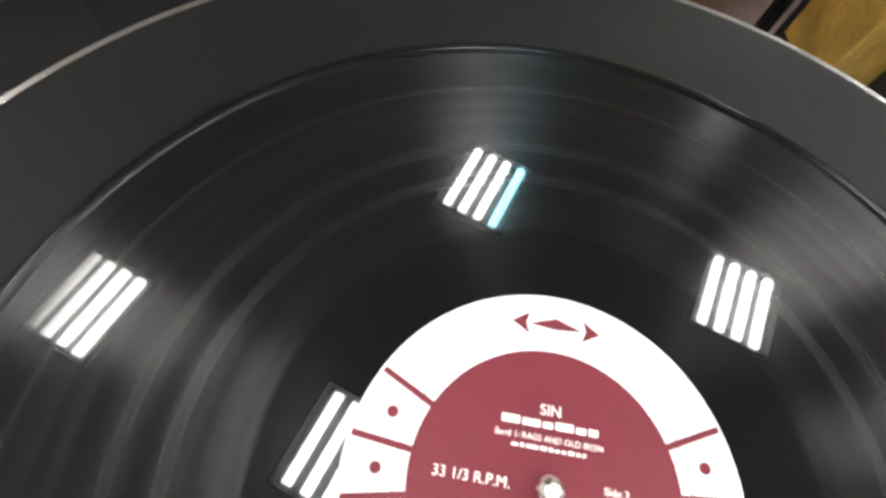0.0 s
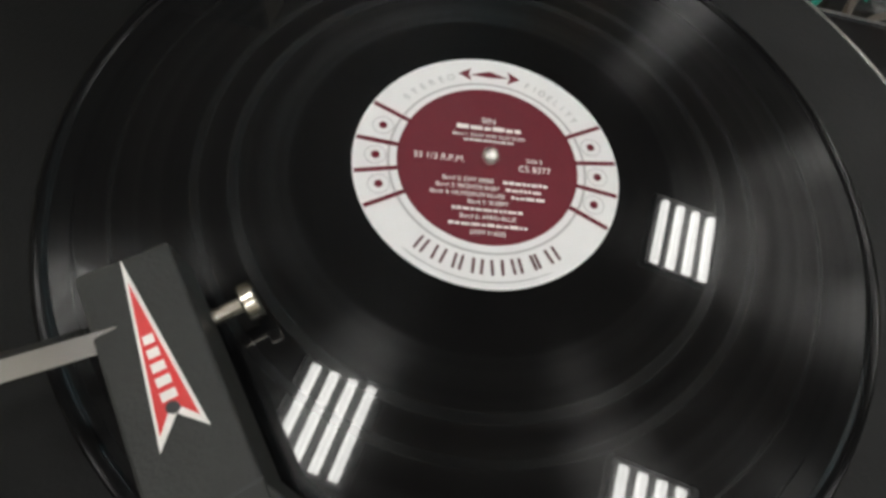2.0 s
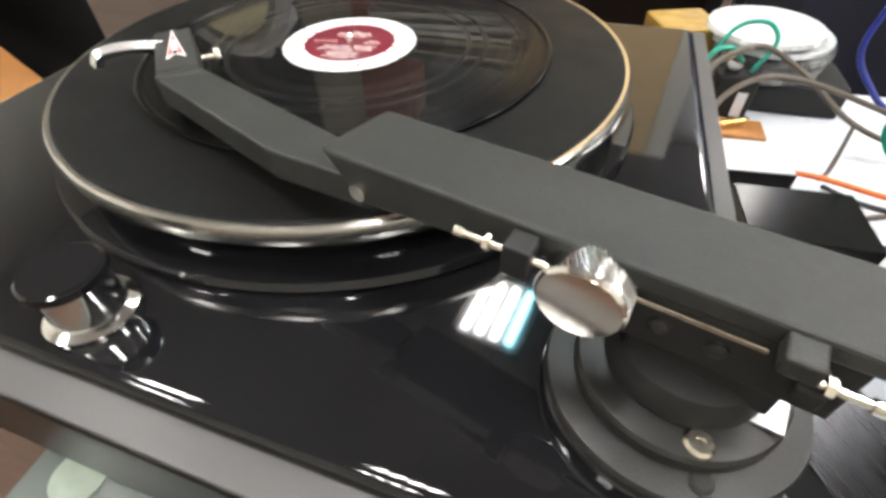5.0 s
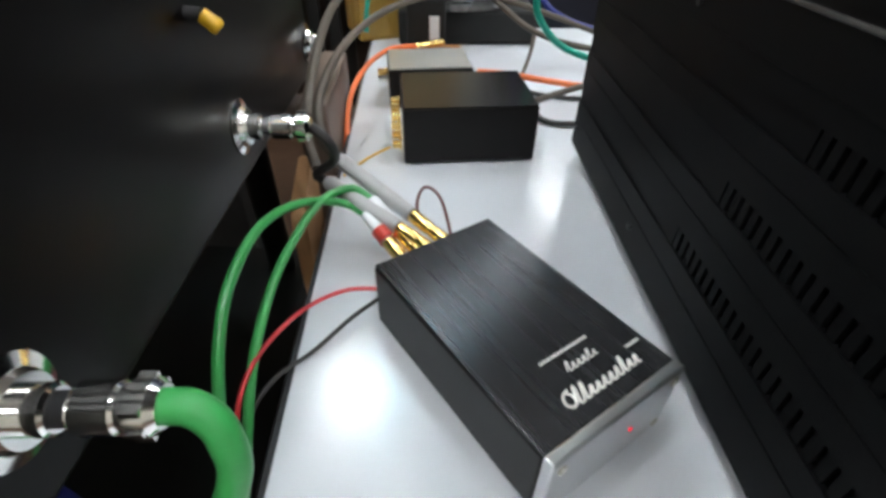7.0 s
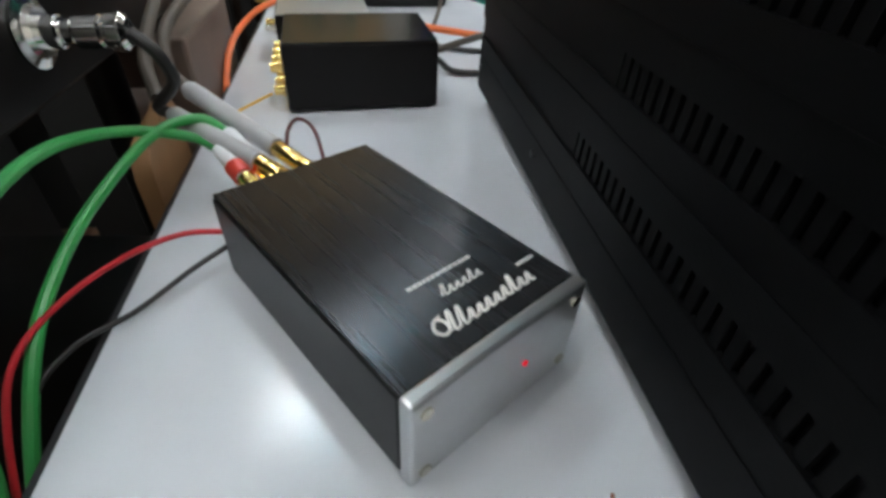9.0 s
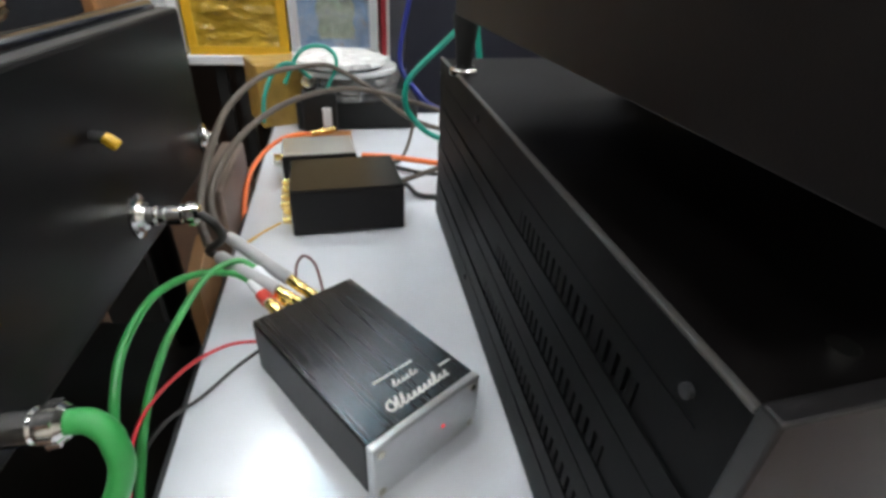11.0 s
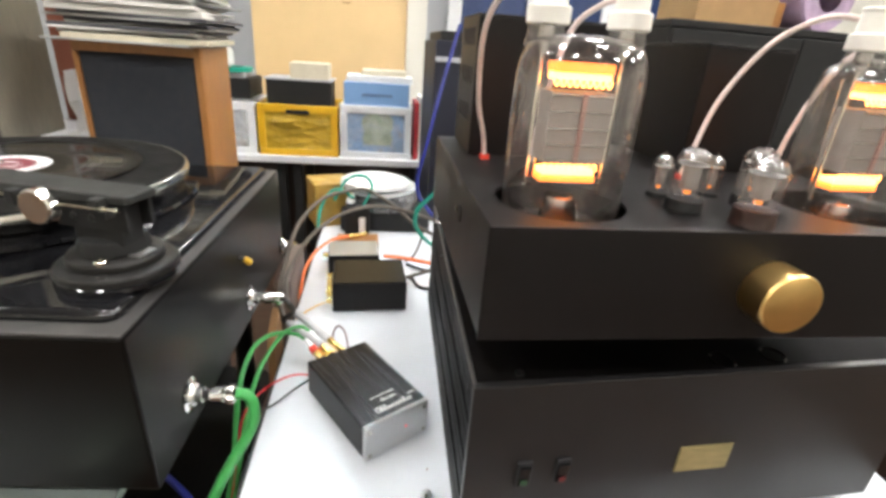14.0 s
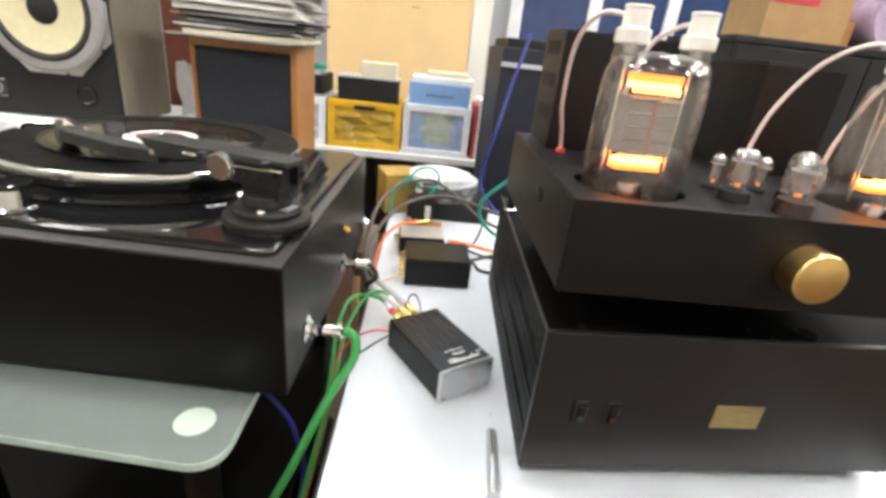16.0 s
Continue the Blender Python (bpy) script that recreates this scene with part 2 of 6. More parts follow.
def vinyl():
    m = bpy.data.materials.new("vinyl")
    m.use_nodes = True
    nt = m.node_tree
    b = nt.nodes["Principled BSDF"]
    b.inputs["Base Color"].default_value = (0.004, 0.004, 0.0043, 1)
    b.inputs["Anisotropic Rotation"].default_value = 0.25
    b.inputs["Anisotropic"].default_value = 0.85
    b.inputs["Coat Roughness"].default_value = 0.022
    tan = nt.nodes.new("ShaderNodeTangent")
    tan.direction_type, tan.axis = "RADIAL", "Z"
    nt.links.new(tan.outputs[0], b.inputs["Tangent"])
    tc = nt.nodes.new("ShaderNodeTexCoord")
    ln = nt.nodes.new("ShaderNodeVectorMath")
    ln.operation = "LENGTH"
    nt.links.new(tc.outputs["Object"], ln.inputs[0])
    # the grooves catch more light than the smooth run-out round the label
    gr = nt.nodes.new("ShaderNodeMapRange")
    gr.inputs["From Min"].default_value = 0.0715
    gr.inputs["From Max"].default_value = 0.0725
    gr.inputs["To Min"].default_value = 0.025
    gr.inputs["To Max"].default_value = 0.125
    nt.links.new(ln.outputs["Value"], gr.inputs["Value"])
    # the deep outer grooves mirror less clearly than the inner ones
    cw = nt.nodes.new("ShaderNodeMapRange")
    cw.inputs["From Min"].default_value = 0.122
    cw.inputs["From Max"].default_value = 0.138
    cw.inputs["To Min"].default_value = 0.6
    cw.inputs["To Max"].default_value = 0.02
    nt.links.new(ln.outputs["Value"], cw.inputs["Value"])
    nt.links.new(cw.outputs[0], b.inputs["Coat Weight"])
    w = nt.nodes.new("ShaderNodeTexNoise")
    w.noise_dimensions = "1D"
    w.inputs["Scale"].default_value = 150
    w.inputs["Detail"].default_value = 4
    nt.links.new(ln.outputs["Value"], w.inputs["W"])
    rr = nt.nodes.new("ShaderNodeMapRange")
    rr.inputs["From Min"].default_value = 0.35
    rr.inputs["From Max"].default_value = 0.7
    rr.inputs["To Min"].default_value = 0.2
    rr.inputs["To Max"].default_value = 0.29
    nt.links.new(w.outputs[0], rr.inputs["Value"])
    nt.links.new(rr.outputs[0], b.inputs["Roughness"])
    # loud and quiet passages catch the light in rings
    loud = nt.nodes.new("ShaderNodeMapRange")
    loud.inputs["From Min"].default_value = 0.36
    loud.inputs["From Max"].default_value = 0.66
    loud.inputs["To Min"].default_value = 0.65
    loud.inputs["To Max"].default_value = 1.3
    nt.links.new(w.outputs[0], loud.inputs["Value"])
    gain = nt.nodes.new("ShaderNodeMath")
    gain.operation = "MULTIPLY"
    nt.links.new(gr.outputs[0], gain.inputs[0])
    nt.links.new(loud.outputs[0], gain.inputs[1])
    nt.links.new(gain.outputs[0], b.inputs["Specular IOR Level"])
    n2 = nt.nodes.new("ShaderNodeTexNoise")
    n2.inputs["Scale"].default_value = 14
    nt.links.new(tc.outputs["Object"], n2.inputs["Vector"])
    bp = nt.nodes.new("ShaderNodeBump")
    bp.inputs["Strength"].default_value = 0.007
    bp.inputs["Distance"].default_value = 0.001
    nt.links.new(n2.outputs[0], bp.inputs["Height"])
    nt.links.new(bp.outputs[0], b.inputs["Coat Normal"])
    return m


VINYL = vinyl()


# ---- building helpers ----
def thing(name, at, label, category, rz=0.0, group="", kind=""):
    ob = new(name)
    ob.empty_display_size = 0.02
    ob.matrix_basis = pose(*at, 0, 0, rz)
    return tagged(ob, label, category, group, kind)


def root_matrix(ob):
    m = ob.matrix_basis.copy()
    while ob.parent:
        ob = ob.parent
        m = ob.matrix_basis @ m
    return m


def mesh_of(name, bm, material, smooth=True, sharp=25):
    bmesh.ops.recalc_face_normals(bm, faces=bm.faces)
    if smooth:
        for f in bm.faces:
            f.smooth = True
        for e in bm.edges:
            if len(e.link_faces) == 2 and e.calc_face_angle() > radians(sharp):
                e.smooth = False
    me = bpy.data.meshes.new(name)
    bm.to_mesh(me)
    bm.free()
    me.materials.append(material)
    return me


def part(name, bm, material, parent, label="", local=False, sharp=25):
    """One mesh under a thing; bm is in world metres unless local."""
    if not local:
        bm.transform(root_matrix(parent).inverted())
    ob = new(name, mesh_of(name, bm, material, True, sharp))
    ob.parent = parent
    return tagged(ob, label)


def solo(name, bm, material, label="", category="", kind="", group="", at=None):
    if at is not None:
        bm.transform(Matrix.Translation(-Vector(at)))
    ob = new(name, mesh_of(name, bm, material))
    if at is not None:
        ob.location = at
    return tagged(ob, label, category, group, kind)


def box(x0, x1, y0, y1, z0, z1, bevel=0.0, seg=2, bm=None):
    own = bmesh.new()
    bmesh.ops.create_cube(own, size=1)
    for v in own.verts:
        v.co = Vector(((x0 + x1) / 2 + v.co.x * (x1 - x0), (y0 + y1) / 2 + v.co.y * (y1 - y0), (z0 + z1) / 2 + v.co.z * (z1 - z0)))
    if bevel:
        bmesh.ops.bevel(own, geom=own.edges[:], offset=bevel, segments=seg, affect="EDGES", profile=0.5)
        crease(own)
    return join(bm, own)


def crease(own, deg=14):
    """Keeps the flat faces of a bevelled body flat in shading."""
    for e in own.edges:
        if len(e.link_faces) == 2 and e.calc_face_angle() > radians(deg):
            e.smooth = False


def join(bm, own):
    if bm is None:
        return own
    me = bpy.data.meshes.new("tmp")
    own.to_mesh(me)
    own.free()
    bm.from_mesh(me)
    bpy.data.meshes.remove(me)
    return bm


def turned(bm, m):
    bm.transform(m)
    return bm


def lathe(profile, n=48, m=None, bm=None):
    """A turned body about z from (radius, z) pairs."""
    own = bmesh.new()
    rings = []
    for r, z in profile:
        if r < 1e-6:
            rings.append([own.verts.new((0, 0, z))])
        else:
            rings.append([own.verts.new((r * math.cos(2 * math.pi * k / n), r * math.sin(2 * math.pi * k / n), z)) for k in range(n)])
    for a, b in zip(rings, rings[1:]):
        for k in range(n):
            q = (k + 1) % n
            if len(a) == 1 and len(b) > 1:
                own.faces.new((a[0], b[k], b[q]))
            elif len(b) == 1 and len(a) > 1:
                own.faces.new((a[k], b[0], a[q]))
            elif len(a) > 1:
                own.faces.new((a[k], b[k], b[q], a[q]))
    if m is not None:
        own.transform(m)
    return join(bm, own)


def rod(p, q, r, n=16, r2=None, bm=None):
    p, q = Vector(p), Vector(q)
    d = q - p
    m = Matrix.Translation(p) @ d.to_track_quat("Z", "Y").to_matrix().to_4x4()
    r2 = r if r2 is None else r2
    return lathe([(0, 0), (r, 0), (r2, d.length), (0, d.length)], n, m, bm)


def along(p, q, profile, n=32, bm=None):
    """A turned body whose axis runs from p towards q."""
    p, q = Vector(p), Vector(q)
    m = Matrix.Translation(p) @ (q - p).to_track_quat("Z", "Y").to_matrix().to_4x4()
    return lathe(profile, n, m, bm)


def curve_points(pts, steps=10):
    pts = [Vector(p) for p in pts]
    pts = [2 * pts[0] - pts[1]] + pts + [2 * pts[-1] - pts[-2]]
    out = []
    for i in range(1, len(pts) - 2):
        a, b, c, d = pts[i - 1:i + 3]
        for k in range(steps):
            t = k / steps
            out.append(0.5 * ((2 * b) + (c - a) * t + (2 * a - 5 * b + 4 * c - d) * t * t + (3 * b - a - 3 * c + d) * t ** 3))
    out.append(pts[-2])
    return out


def cable(pts, r, n=10, steps=10, bm=None):
    own = bmesh.new()
    path = curve_points(pts, steps)
    up = Vector((0.13, 0.21, 0.97)).normalized()
    rings = []
    for i, p in enumerate(path):
        d = (path[min(i + 1, len(path) - 1)] - path[max(i - 1, 0)]).normalized()
        side = d.cross(up)
        if side.length < 0.05:
            side = d.cross(Vector((1, 0, 0)))
        side.normalize()
        nrm = side.cross(d)
        up = nrm
        rings.append([own.verts.new(p + r * (math.cos(2 * math.pi * k / n) * side + math.sin(2 * math.pi * k / n) * nrm)) for k in range(n)])
    for a, b in zip(rings, rings[1:]):
        for k in range(n):
            own.faces.new((a[k], a[(k + 1) % n], b[(k + 1) % n], b[k]))
    own.faces.new(rings[0][::-1])
    own.faces.new(rings[-1])
    return join(bm, own)


def prism(outline, z0, z1, bevel=0.0, m=None, bm=None):
    """An upright prism over a flat outline of (x, y)."""
    own = bmesh.new()
    lo = [own.verts.new((x, y, z0)) for x, y in outline]
    hi = [own.verts.new((x, y, z1)) for x, y in outline]
    n = len(outline)
    own.faces.new(lo[::-1])
    own.faces.new(hi)
    for k in range(n):
        own.faces.new((lo[k], lo[(k + 1) % n], hi[(k + 1) % n], hi[k]))
    if bevel:
        bmesh.ops.bevel(own, geom=[e for e in own.edges], offset=bevel, segments=2, affect="EDGES", profile=0.5)
        crease(own)
    if m is not None:
        own.transform(m)
    return join(bm, own)


def round_rect(x0, x1, y0, y1, r, n=6):
    out = []
    for cx, cy, a in ((x1 - r, y1 - r, 0), (x0 + r, y1 - r, 90), (x0 + r, y0 + r, 180), (x1 - r, y0 + r, 270)):
        for k in range(n + 1):
            t = radians(a + 90 * k / n)
            out.append((cx + r * math.cos(t), cy + r * math.sin(t)))
    return out


def lettering(name, body, size, m, material, parent, align="CENTER", extrude=0.00005, label=""):
    cu = bpy.data.curves.new(name, "FONT")
    cu.body, cu.size, cu.align_x, cu.align_y, cu.extrude = body, size, align, "CENTER", extrude
    cu.materials.append(material)
    ob = new(name, cu)
    ob.parent = parent
    ob.matrix_basis = m
    return tagged(ob, label)


# ---- the room ----
RECORD_Z, TABLE_Z, CEILING_Z = 1.0, 0.713, 3.56
solo("floor", box(-4, 7, -3.5, 4.4, -0.1, 0), FLOOR, "brown wooden floor under the benches", "floor", "structure")
solo("ceiling", box(-4, 7, -3.5, 4.4, CEILING_Z, CEILING_Z + 0.1), CEIL, "plain grey-white ceiling carrying tube lights", "ceiling", "structure")
solo("wall_north_1", box(-4, 3.6, 4.4, 4.55, 0, CEILING_Z), GREY_WALL, "grey painted wall behind the shelves", "wall", "structure")
solo("wall_north_2", box(3.6, 7, 4.4, 4.55, 0, CEILING_Z), WALL, "bright cream wall beside the navy panel", "wall", "structure")
solo("wall_south", box(-4, 7, -3.65, -3.5, 0, CEILING_Z), WALL, "cream painted wall", "wall", "structure")
solo("wall_west", box(-4.15, -4, -3.65, 4.35, 0, CEILING_Z), WALL, "cream painted wall", "wall", "structure")
solo("wall_east", box(7, 7.15, -3.65, 4.35, 0, CEILING_Z), WALL, "cream painted wall", "wall", "structure")


TRAY = mat("louvre_tray", (0.1, 0.1, 0.1), 0.35)


def ceiling_light(odd=-1):
    t = thing("ceiling_light", (0, 0, CEILING_Z), "square recessed ceiling light with four white tubes", "ceiling light", group="ceiling lights")
    tray = box(-0.24, 0.24, -0.27, 0.27, -0.012, 0.0)
    for s in (-1, 1):
        box(s * 0.24 - 0.006, s * 0.24 + 0.006, -0.27, 0.27, -0.07, 0.0, bm=tray)
        box(-0.234, 0.234, s * 0.27 - 0.006, s * 0.27 + 0.006, -0.07, 0.0, bm=tray)
    part("housing", tray, TRAY, t, local=True)
    for k in range(4):
        x = -0.16 + 0.107 * k
        part("tube", rod((x, -0.24, -0.04), (x, 0.24, -0.04), 0.027, 12), TUBE_BLUE if k == odd else TUBE_LIGHT, t, "bluish tube" if k == odd else "", local=True)
    return t


first = ceiling_light()
LIGHTS = [(-0.35, 0.01), (-1.95, 0.30), (-0.08, 1.79), (1.60, 1.53), (1.36, -0.17), (1.88, 4.10), (-0.62, -1.77),
          (1.09, -1.95), (-2.39, -1.50), (2.80, -2.13), (3.07, -0.35), (3.30, 1.35), (4.78, -0.53), (5.00, 1.17), (3.57, 3.10), (5.28, 2.95)]
for k, (x, y) in enumerate(LIGHTS):
    if k == 2:
        tinted = ceiling_light(odd=3)
        tagged(tinted, "square recessed ceiling light with one bluish tube", "ceiling light", group="ceiling lights")
        tinted.matrix_basis = pose(x, y, CEILING_Z, 0, 0, -10)
    elif k:
        copy_thing(first, pose(x, y, CEILING_Z, 0, 0, -10))
    else:
        first.matrix_basis = pose(x, y, CEILING_Z, 0, 0, -10)


# ---- white bench ----
bench = thing("bench", (0.71, 0.1, 0), "white laminate bench with dark edge and black legs", "table")
part("tabletop", box(0.323, 1.10, -0.385, 0.645, TABLE_Z - 0.026, TABLE_Z, 0.001), WHITE_TOP, bench)
part("edge_strip", box(0.319, 0.3228, -0.385, 0.645, TABLE_Z - 0.026, TABLE_Z - 0.002), BLACK_EDGE, bench, "black edge banding")
part("edge_strip", box(0.319, 1.104, -0.389, -0.3852, TABLE_Z - 0.026, TABLE_Z - 0.002), BLACK_EDGE, bench, "black edge banding")
for x in (0.37, 1.05):
    for y in (-0.33, 0.59):
        part("leg", box(x - 0.02, x + 0.02, y - 0.02, y + 0.02, 0, TABLE_Z - 0.026, 0.002), MATT_BLACK, bench)

# ---- rack with glass shelf under the turntable ----
rack = thing("glass_rack", (0, 0, 0), "rack with a grey frosted glass top and dark posts", "rack")
GLASS_OUTLINE = [(x, y + (0.2 - x) * 0.11) for x, y in round_rect(-0.178, 0.232, -0.402, 0.30, 0.035)]
LOW_OUTLINE = [(x, y + (0.2 - x) * 0.11) for x, y in round_rect(-0.34, 0.232, -0.402, 0.30, 0.035)]
part("glass_top", prism(GLASS_OUTLINE, 0.763, 0.775, 0.0015), FROST, rack, "grey-green frosted glass with rounded corners")
part("glass_edge", prism([(0.027 + (x - 0.027) * 1.003, -0.04 + (y + 0.04) * 1.003) for x, y in GLASS_OUTLINE], 0.7642, 0.7738, 0.0006), GLASS_EDGE, rack, "pale polished glass edge")
for x in (-0.136, 0.185):
    for y in ((-0.348, 0.26) if x > 0 else (-0.282, 0.29)):
        part("pad", rod((x, y, 0.7752), (x, y, 0.7765), 0.021, 32), PALE_DISC, rack, "pale round pad")
        part("post", rod((x, y, 0), (x, y, 0.763), 0.019, 24), SATIN_BLACK, rack)
for z in (0.18, 0.45):
    part("shelf", prism(LOW_OUTLINE, z, z + 0.012, 0.0015), RUBBER, rack, "dull black lower shelf")

# ---- turntable ----
tt = thing("turntable", (0, 0, 0.777), "black lacquered turntable with a heavy steel-rimmed platter", "turntable")
PX0, PX1, PY0, PY1, PZ0, PZ1 = -0.30, 0.274, -0.312, 0.215, 0.781, 0.950


def skew(bm):
    """The plinth stands a little askew: its front edge and its cable side are out of square and its front leans in below."""
    for v in bm.verts:
        k = (PY1 - v.co.y) / (PY1 - PY0)
        if v.co.x > 0.1:
            v.co.x += 0.031 * (v.co.y + 0.25)
        v.co.y += k * (0.019 - 0.075 * v.co.x + 0.04 * max(0.0, PZ1 - v.co.z))
    return bm


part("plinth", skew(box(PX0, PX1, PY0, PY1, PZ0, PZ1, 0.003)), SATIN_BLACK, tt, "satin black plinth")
for x in (-0.12, 0.2):
    for y in (-0.2, 0.17):
        part("foot", rod((x, y, 0.7762), (x, y, PZ0 + 0.0005), 0.02, 24), RUBBER, tt, "black rubber foot")
own = bmesh.new()
rings = []
for ins, z in [(0.0, PZ1 - 0.003), (0.0, PZ1 + 0.003)] + [(0.007 - 0.007 * math.cos(radians(a)), PZ1 + 0.003 + 0.007 * math.sin(radians(a))) for a in (18, 36, 54, 72, 90)] + [(0.0085, PZ1 + 0.010), (0.011, PZ1 + 0.010)]:
    rings.append([own.verts.new((x, y, z)) for x, y in round_rect(PX0 + 0.014 + ins, PX1 - 0.014 - ins, PY0 + 0.019 + ins, PY1 - 0.014 - ins, 0.014 - ins)])
for a, b in zip(rings, rings[1:]):
    for k in range(len(a)):
        q = (k + 1) % len(a)
        own.faces.new((a[k], a[q], b[q], b[k]))
own.faces.new(rings[-1])
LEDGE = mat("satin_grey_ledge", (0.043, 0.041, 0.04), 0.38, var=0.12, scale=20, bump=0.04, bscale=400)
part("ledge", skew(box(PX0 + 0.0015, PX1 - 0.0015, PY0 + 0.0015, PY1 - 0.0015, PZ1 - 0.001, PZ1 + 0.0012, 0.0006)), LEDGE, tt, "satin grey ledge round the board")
part("motor_board", skew(own), GLOSS_BLACK, tt, "glossy black lacquered board with rounded edge")
part("platter_skirt", lathe([(0, 0.96), (0.2138, 0.96), (0.2158, 0.963), (0.2138, 0.967), (0.1988, 0.968), (0.1988, 0.971), (0, 0.971)], 96), GLOSS_BLACK, tt)
part("platter", lathe([(0, 0.971), (0.1928, 0.971), (0.1948, 0.973), (0.1948, 0.984), (0, 0.984)], 96), GLOSS_BLACK, tt)
part("platter_rim", lathe([(0.1908, 0.9845), (0.2038, 0.9845), (0.2063, 0.986), (0.2068, 0.989), (0.2068, 0.9925), (0.2060, 0.9955), (0.2046, 0.997), (0.2026, 0.9968), (0.1908, 0.995)], 128), STEEL, tt, "polished steel rim")
part("mat", lathe([(0, 0.985), (0.2016, 0.985), (0.2022, 0.9968), (0.2010, 0.9978), (0, 0.9978)], 96), RUBBER, tt, "dull black rubber mat")
part("spindle", lathe([(0, 0.99), (0.0037, 0.99), (0.0037, 1.0035), (0.0035, 1.0048), (0.0029, 1.006), (0.002, 1.0069), (0.001, 1.0073), (0, 1.0074)], 32), CHROME, tt, "chrome spindle")

# speed knob in front of the platter
sk = (-0.036, -0.2435)
knob = part("speed_knob", lathe([(0, 0.96), (0.021, 0.96), (0.0215, 0.964), (0.017, 0.966), (0.0155, 0.985), (0.0145, 0.9865), (0, 0.9865)], 40, Matrix.Translation((*sk, 0))), CHROME, tt, "chrome control knob with a black top")
part("knob_cap", lathe([(0.0, 0.9866), (0.0185, 0.9866), (0.019, 0.9875), (0.0185, 0.991), (0.017, 0.992), (0.0, 0.9922)], 32, Matrix.Translation((*sk, 0))), GLOSS_BLACK, knob, "flat black cap")

# record
rec = thing("record", (0, 0, RECORD_Z), "black vinyl record with a red and white label", "record", rz=8)
disc = [(0, -0.0018), (0.149, -0.0018), (0.1506, -0.0011), (0.1511, -0.0002)]
disc += [(0.1487 + 0.0024 * math.cos(radians(a)), -0.0002 + 0.0009 * math.sin(radians(a))) for a in range(15, 180, 15)]
disc += [(0.1461, -0.0002)]
disc += [(r, -0.0002) for r in (0.1456, 0.1448, 0.13, 0.11, 0.09, 0.07, 0.0515, 0.03)] + [(0.0, -0.0002)]
part("disc", lathe(disc, 180), VINYL, rec, "glossy black grooved vinyl", local=True, sharp=40)
lab = part("label", lathe([(0.0034, 0.0), (0.05, 0.0), (0.0502, 0.0003), (0.0034, 0.0004)], 96), WHITE_PAPER, rec, "silver-white paper label with a red centre", local=True)
part("pale_ring", lathe([(0.0366, 0.0004), (0.0369, 0.00047), (0.0373, 0.00047), (0.0376, 0.0004)], 96), GREY_INK, lab, local=True)
part("red_centre", lathe([(0.0036, 0.00045), (0.0341, 0.00045), (0.0341, 0.0006), (0.0036, 0.0006)], 96), RED_LABEL, lab, local=True)


def flat(pts, z=0.0005, h=0.00012):
    return prism(pts, z, z + h)


def sector_bar(a, r0, r1, w):
    d = Vector((math.cos(radians(a)), math.sin(radians(a))))
    s = Vector((-d.y, d.x)) * w / 2
    return [tuple(d * r0 - s), tuple(d * r1 - s), tuple(d * r1 + s), tuple(d * r0 + s)]


for a in (154, 174, 191, 208, -28, -11, 6, 26):
    part("divider", flat(sector_bar(a, 0.0341, 0.0495, 0.0017)), RED_LABEL, lab, local=True)
for a in (164, 182.5, 199.5, -19.5, -2.5, 16):
    c = Vector((math.cos(radians(a)), math.sin(radians(a)))) * 0.0418
    part("eye", lathe([(0, 0.0005), (0.0015, 0.0005), (0.0015, 0.0007), (0, 0.0007)], 20, Matrix.Translation((c.x, c.y, 0))), RED_LABEL, lab, local=True)
    part("ring_line", lathe([(0.0037, 0.0005), (0.0040, 0.0005), (0.0040, 0.0006), (0.0037, 0.0006)], 28, Matrix.Translation((c.x, c.y, 0))), GREY_INK, lab, local=True)
# two-headed arrow at the top of the label
part("arrow", flat([(-0.0075, 0.0412), (0.0, 0.0438), (0.0075, 0.0412), (0.0, 0.0405)]), RED_LABEL, lab, local=True)
for s in (-1, 1):
    part("arrow_head", flat([(s * 0.0125, 0.0412), (s * 0.0075, 0.0445), (s * 0.0085, 0.0415), (s * 0.0073, 0.0382)]), RED_LABEL, lab, local=True)
for word, a0, a1, r, size in (("STEREO", 141, 112, 0.0415, 0.0042), ("FIDELITY", 68, 35, 0.0415, 0.0042)):
    for k, ch in enumerate(word):
        a = a0 + (a1 - a0) * k / (len(word) - 1)
        lettering("letter", ch, size, pose(r * math.cos(radians(a)), r * math.sin(radians(a)), 0.0005, 0, 0, a - 90), GREY_INK, lab)
# maker's mark along the bottom as plain strokes
for k in range(8):
    a = -90 + (k - 3.5) * 9.3
    d = Matrix.Rotation(radians(a + 90), 4, "Z") @ Matrix.Translation((0, -0.0422, 0))
    bar = bmesh.new()
    gap = (0.0026, 0.0032, 0.0024, 0.003, 0.0036, 0.0026, 0.0016, 0.003)[k]
    for dx in (-gap / 2 - 0.0005, gap / 2 - 0.0005):
        box(dx, dx + 0.001, -0.0028, 0.0028, 0.0005, 0.00065, bm=bar)
    part("mark", turned(bar, d), DARK_INK, lab, local=True)
part("small_print", flat([(0.0478 * math.cos(radians(a)), 0.0478 * math.sin(radians(a))) for a in range(-125, -60, 4)] + [(0.0473 * math.cos(radians(a)), 0.0473 * math.sin(radians(a))) for a in range(-64, -129, -4)]), GREY_INK, lab, local=True)
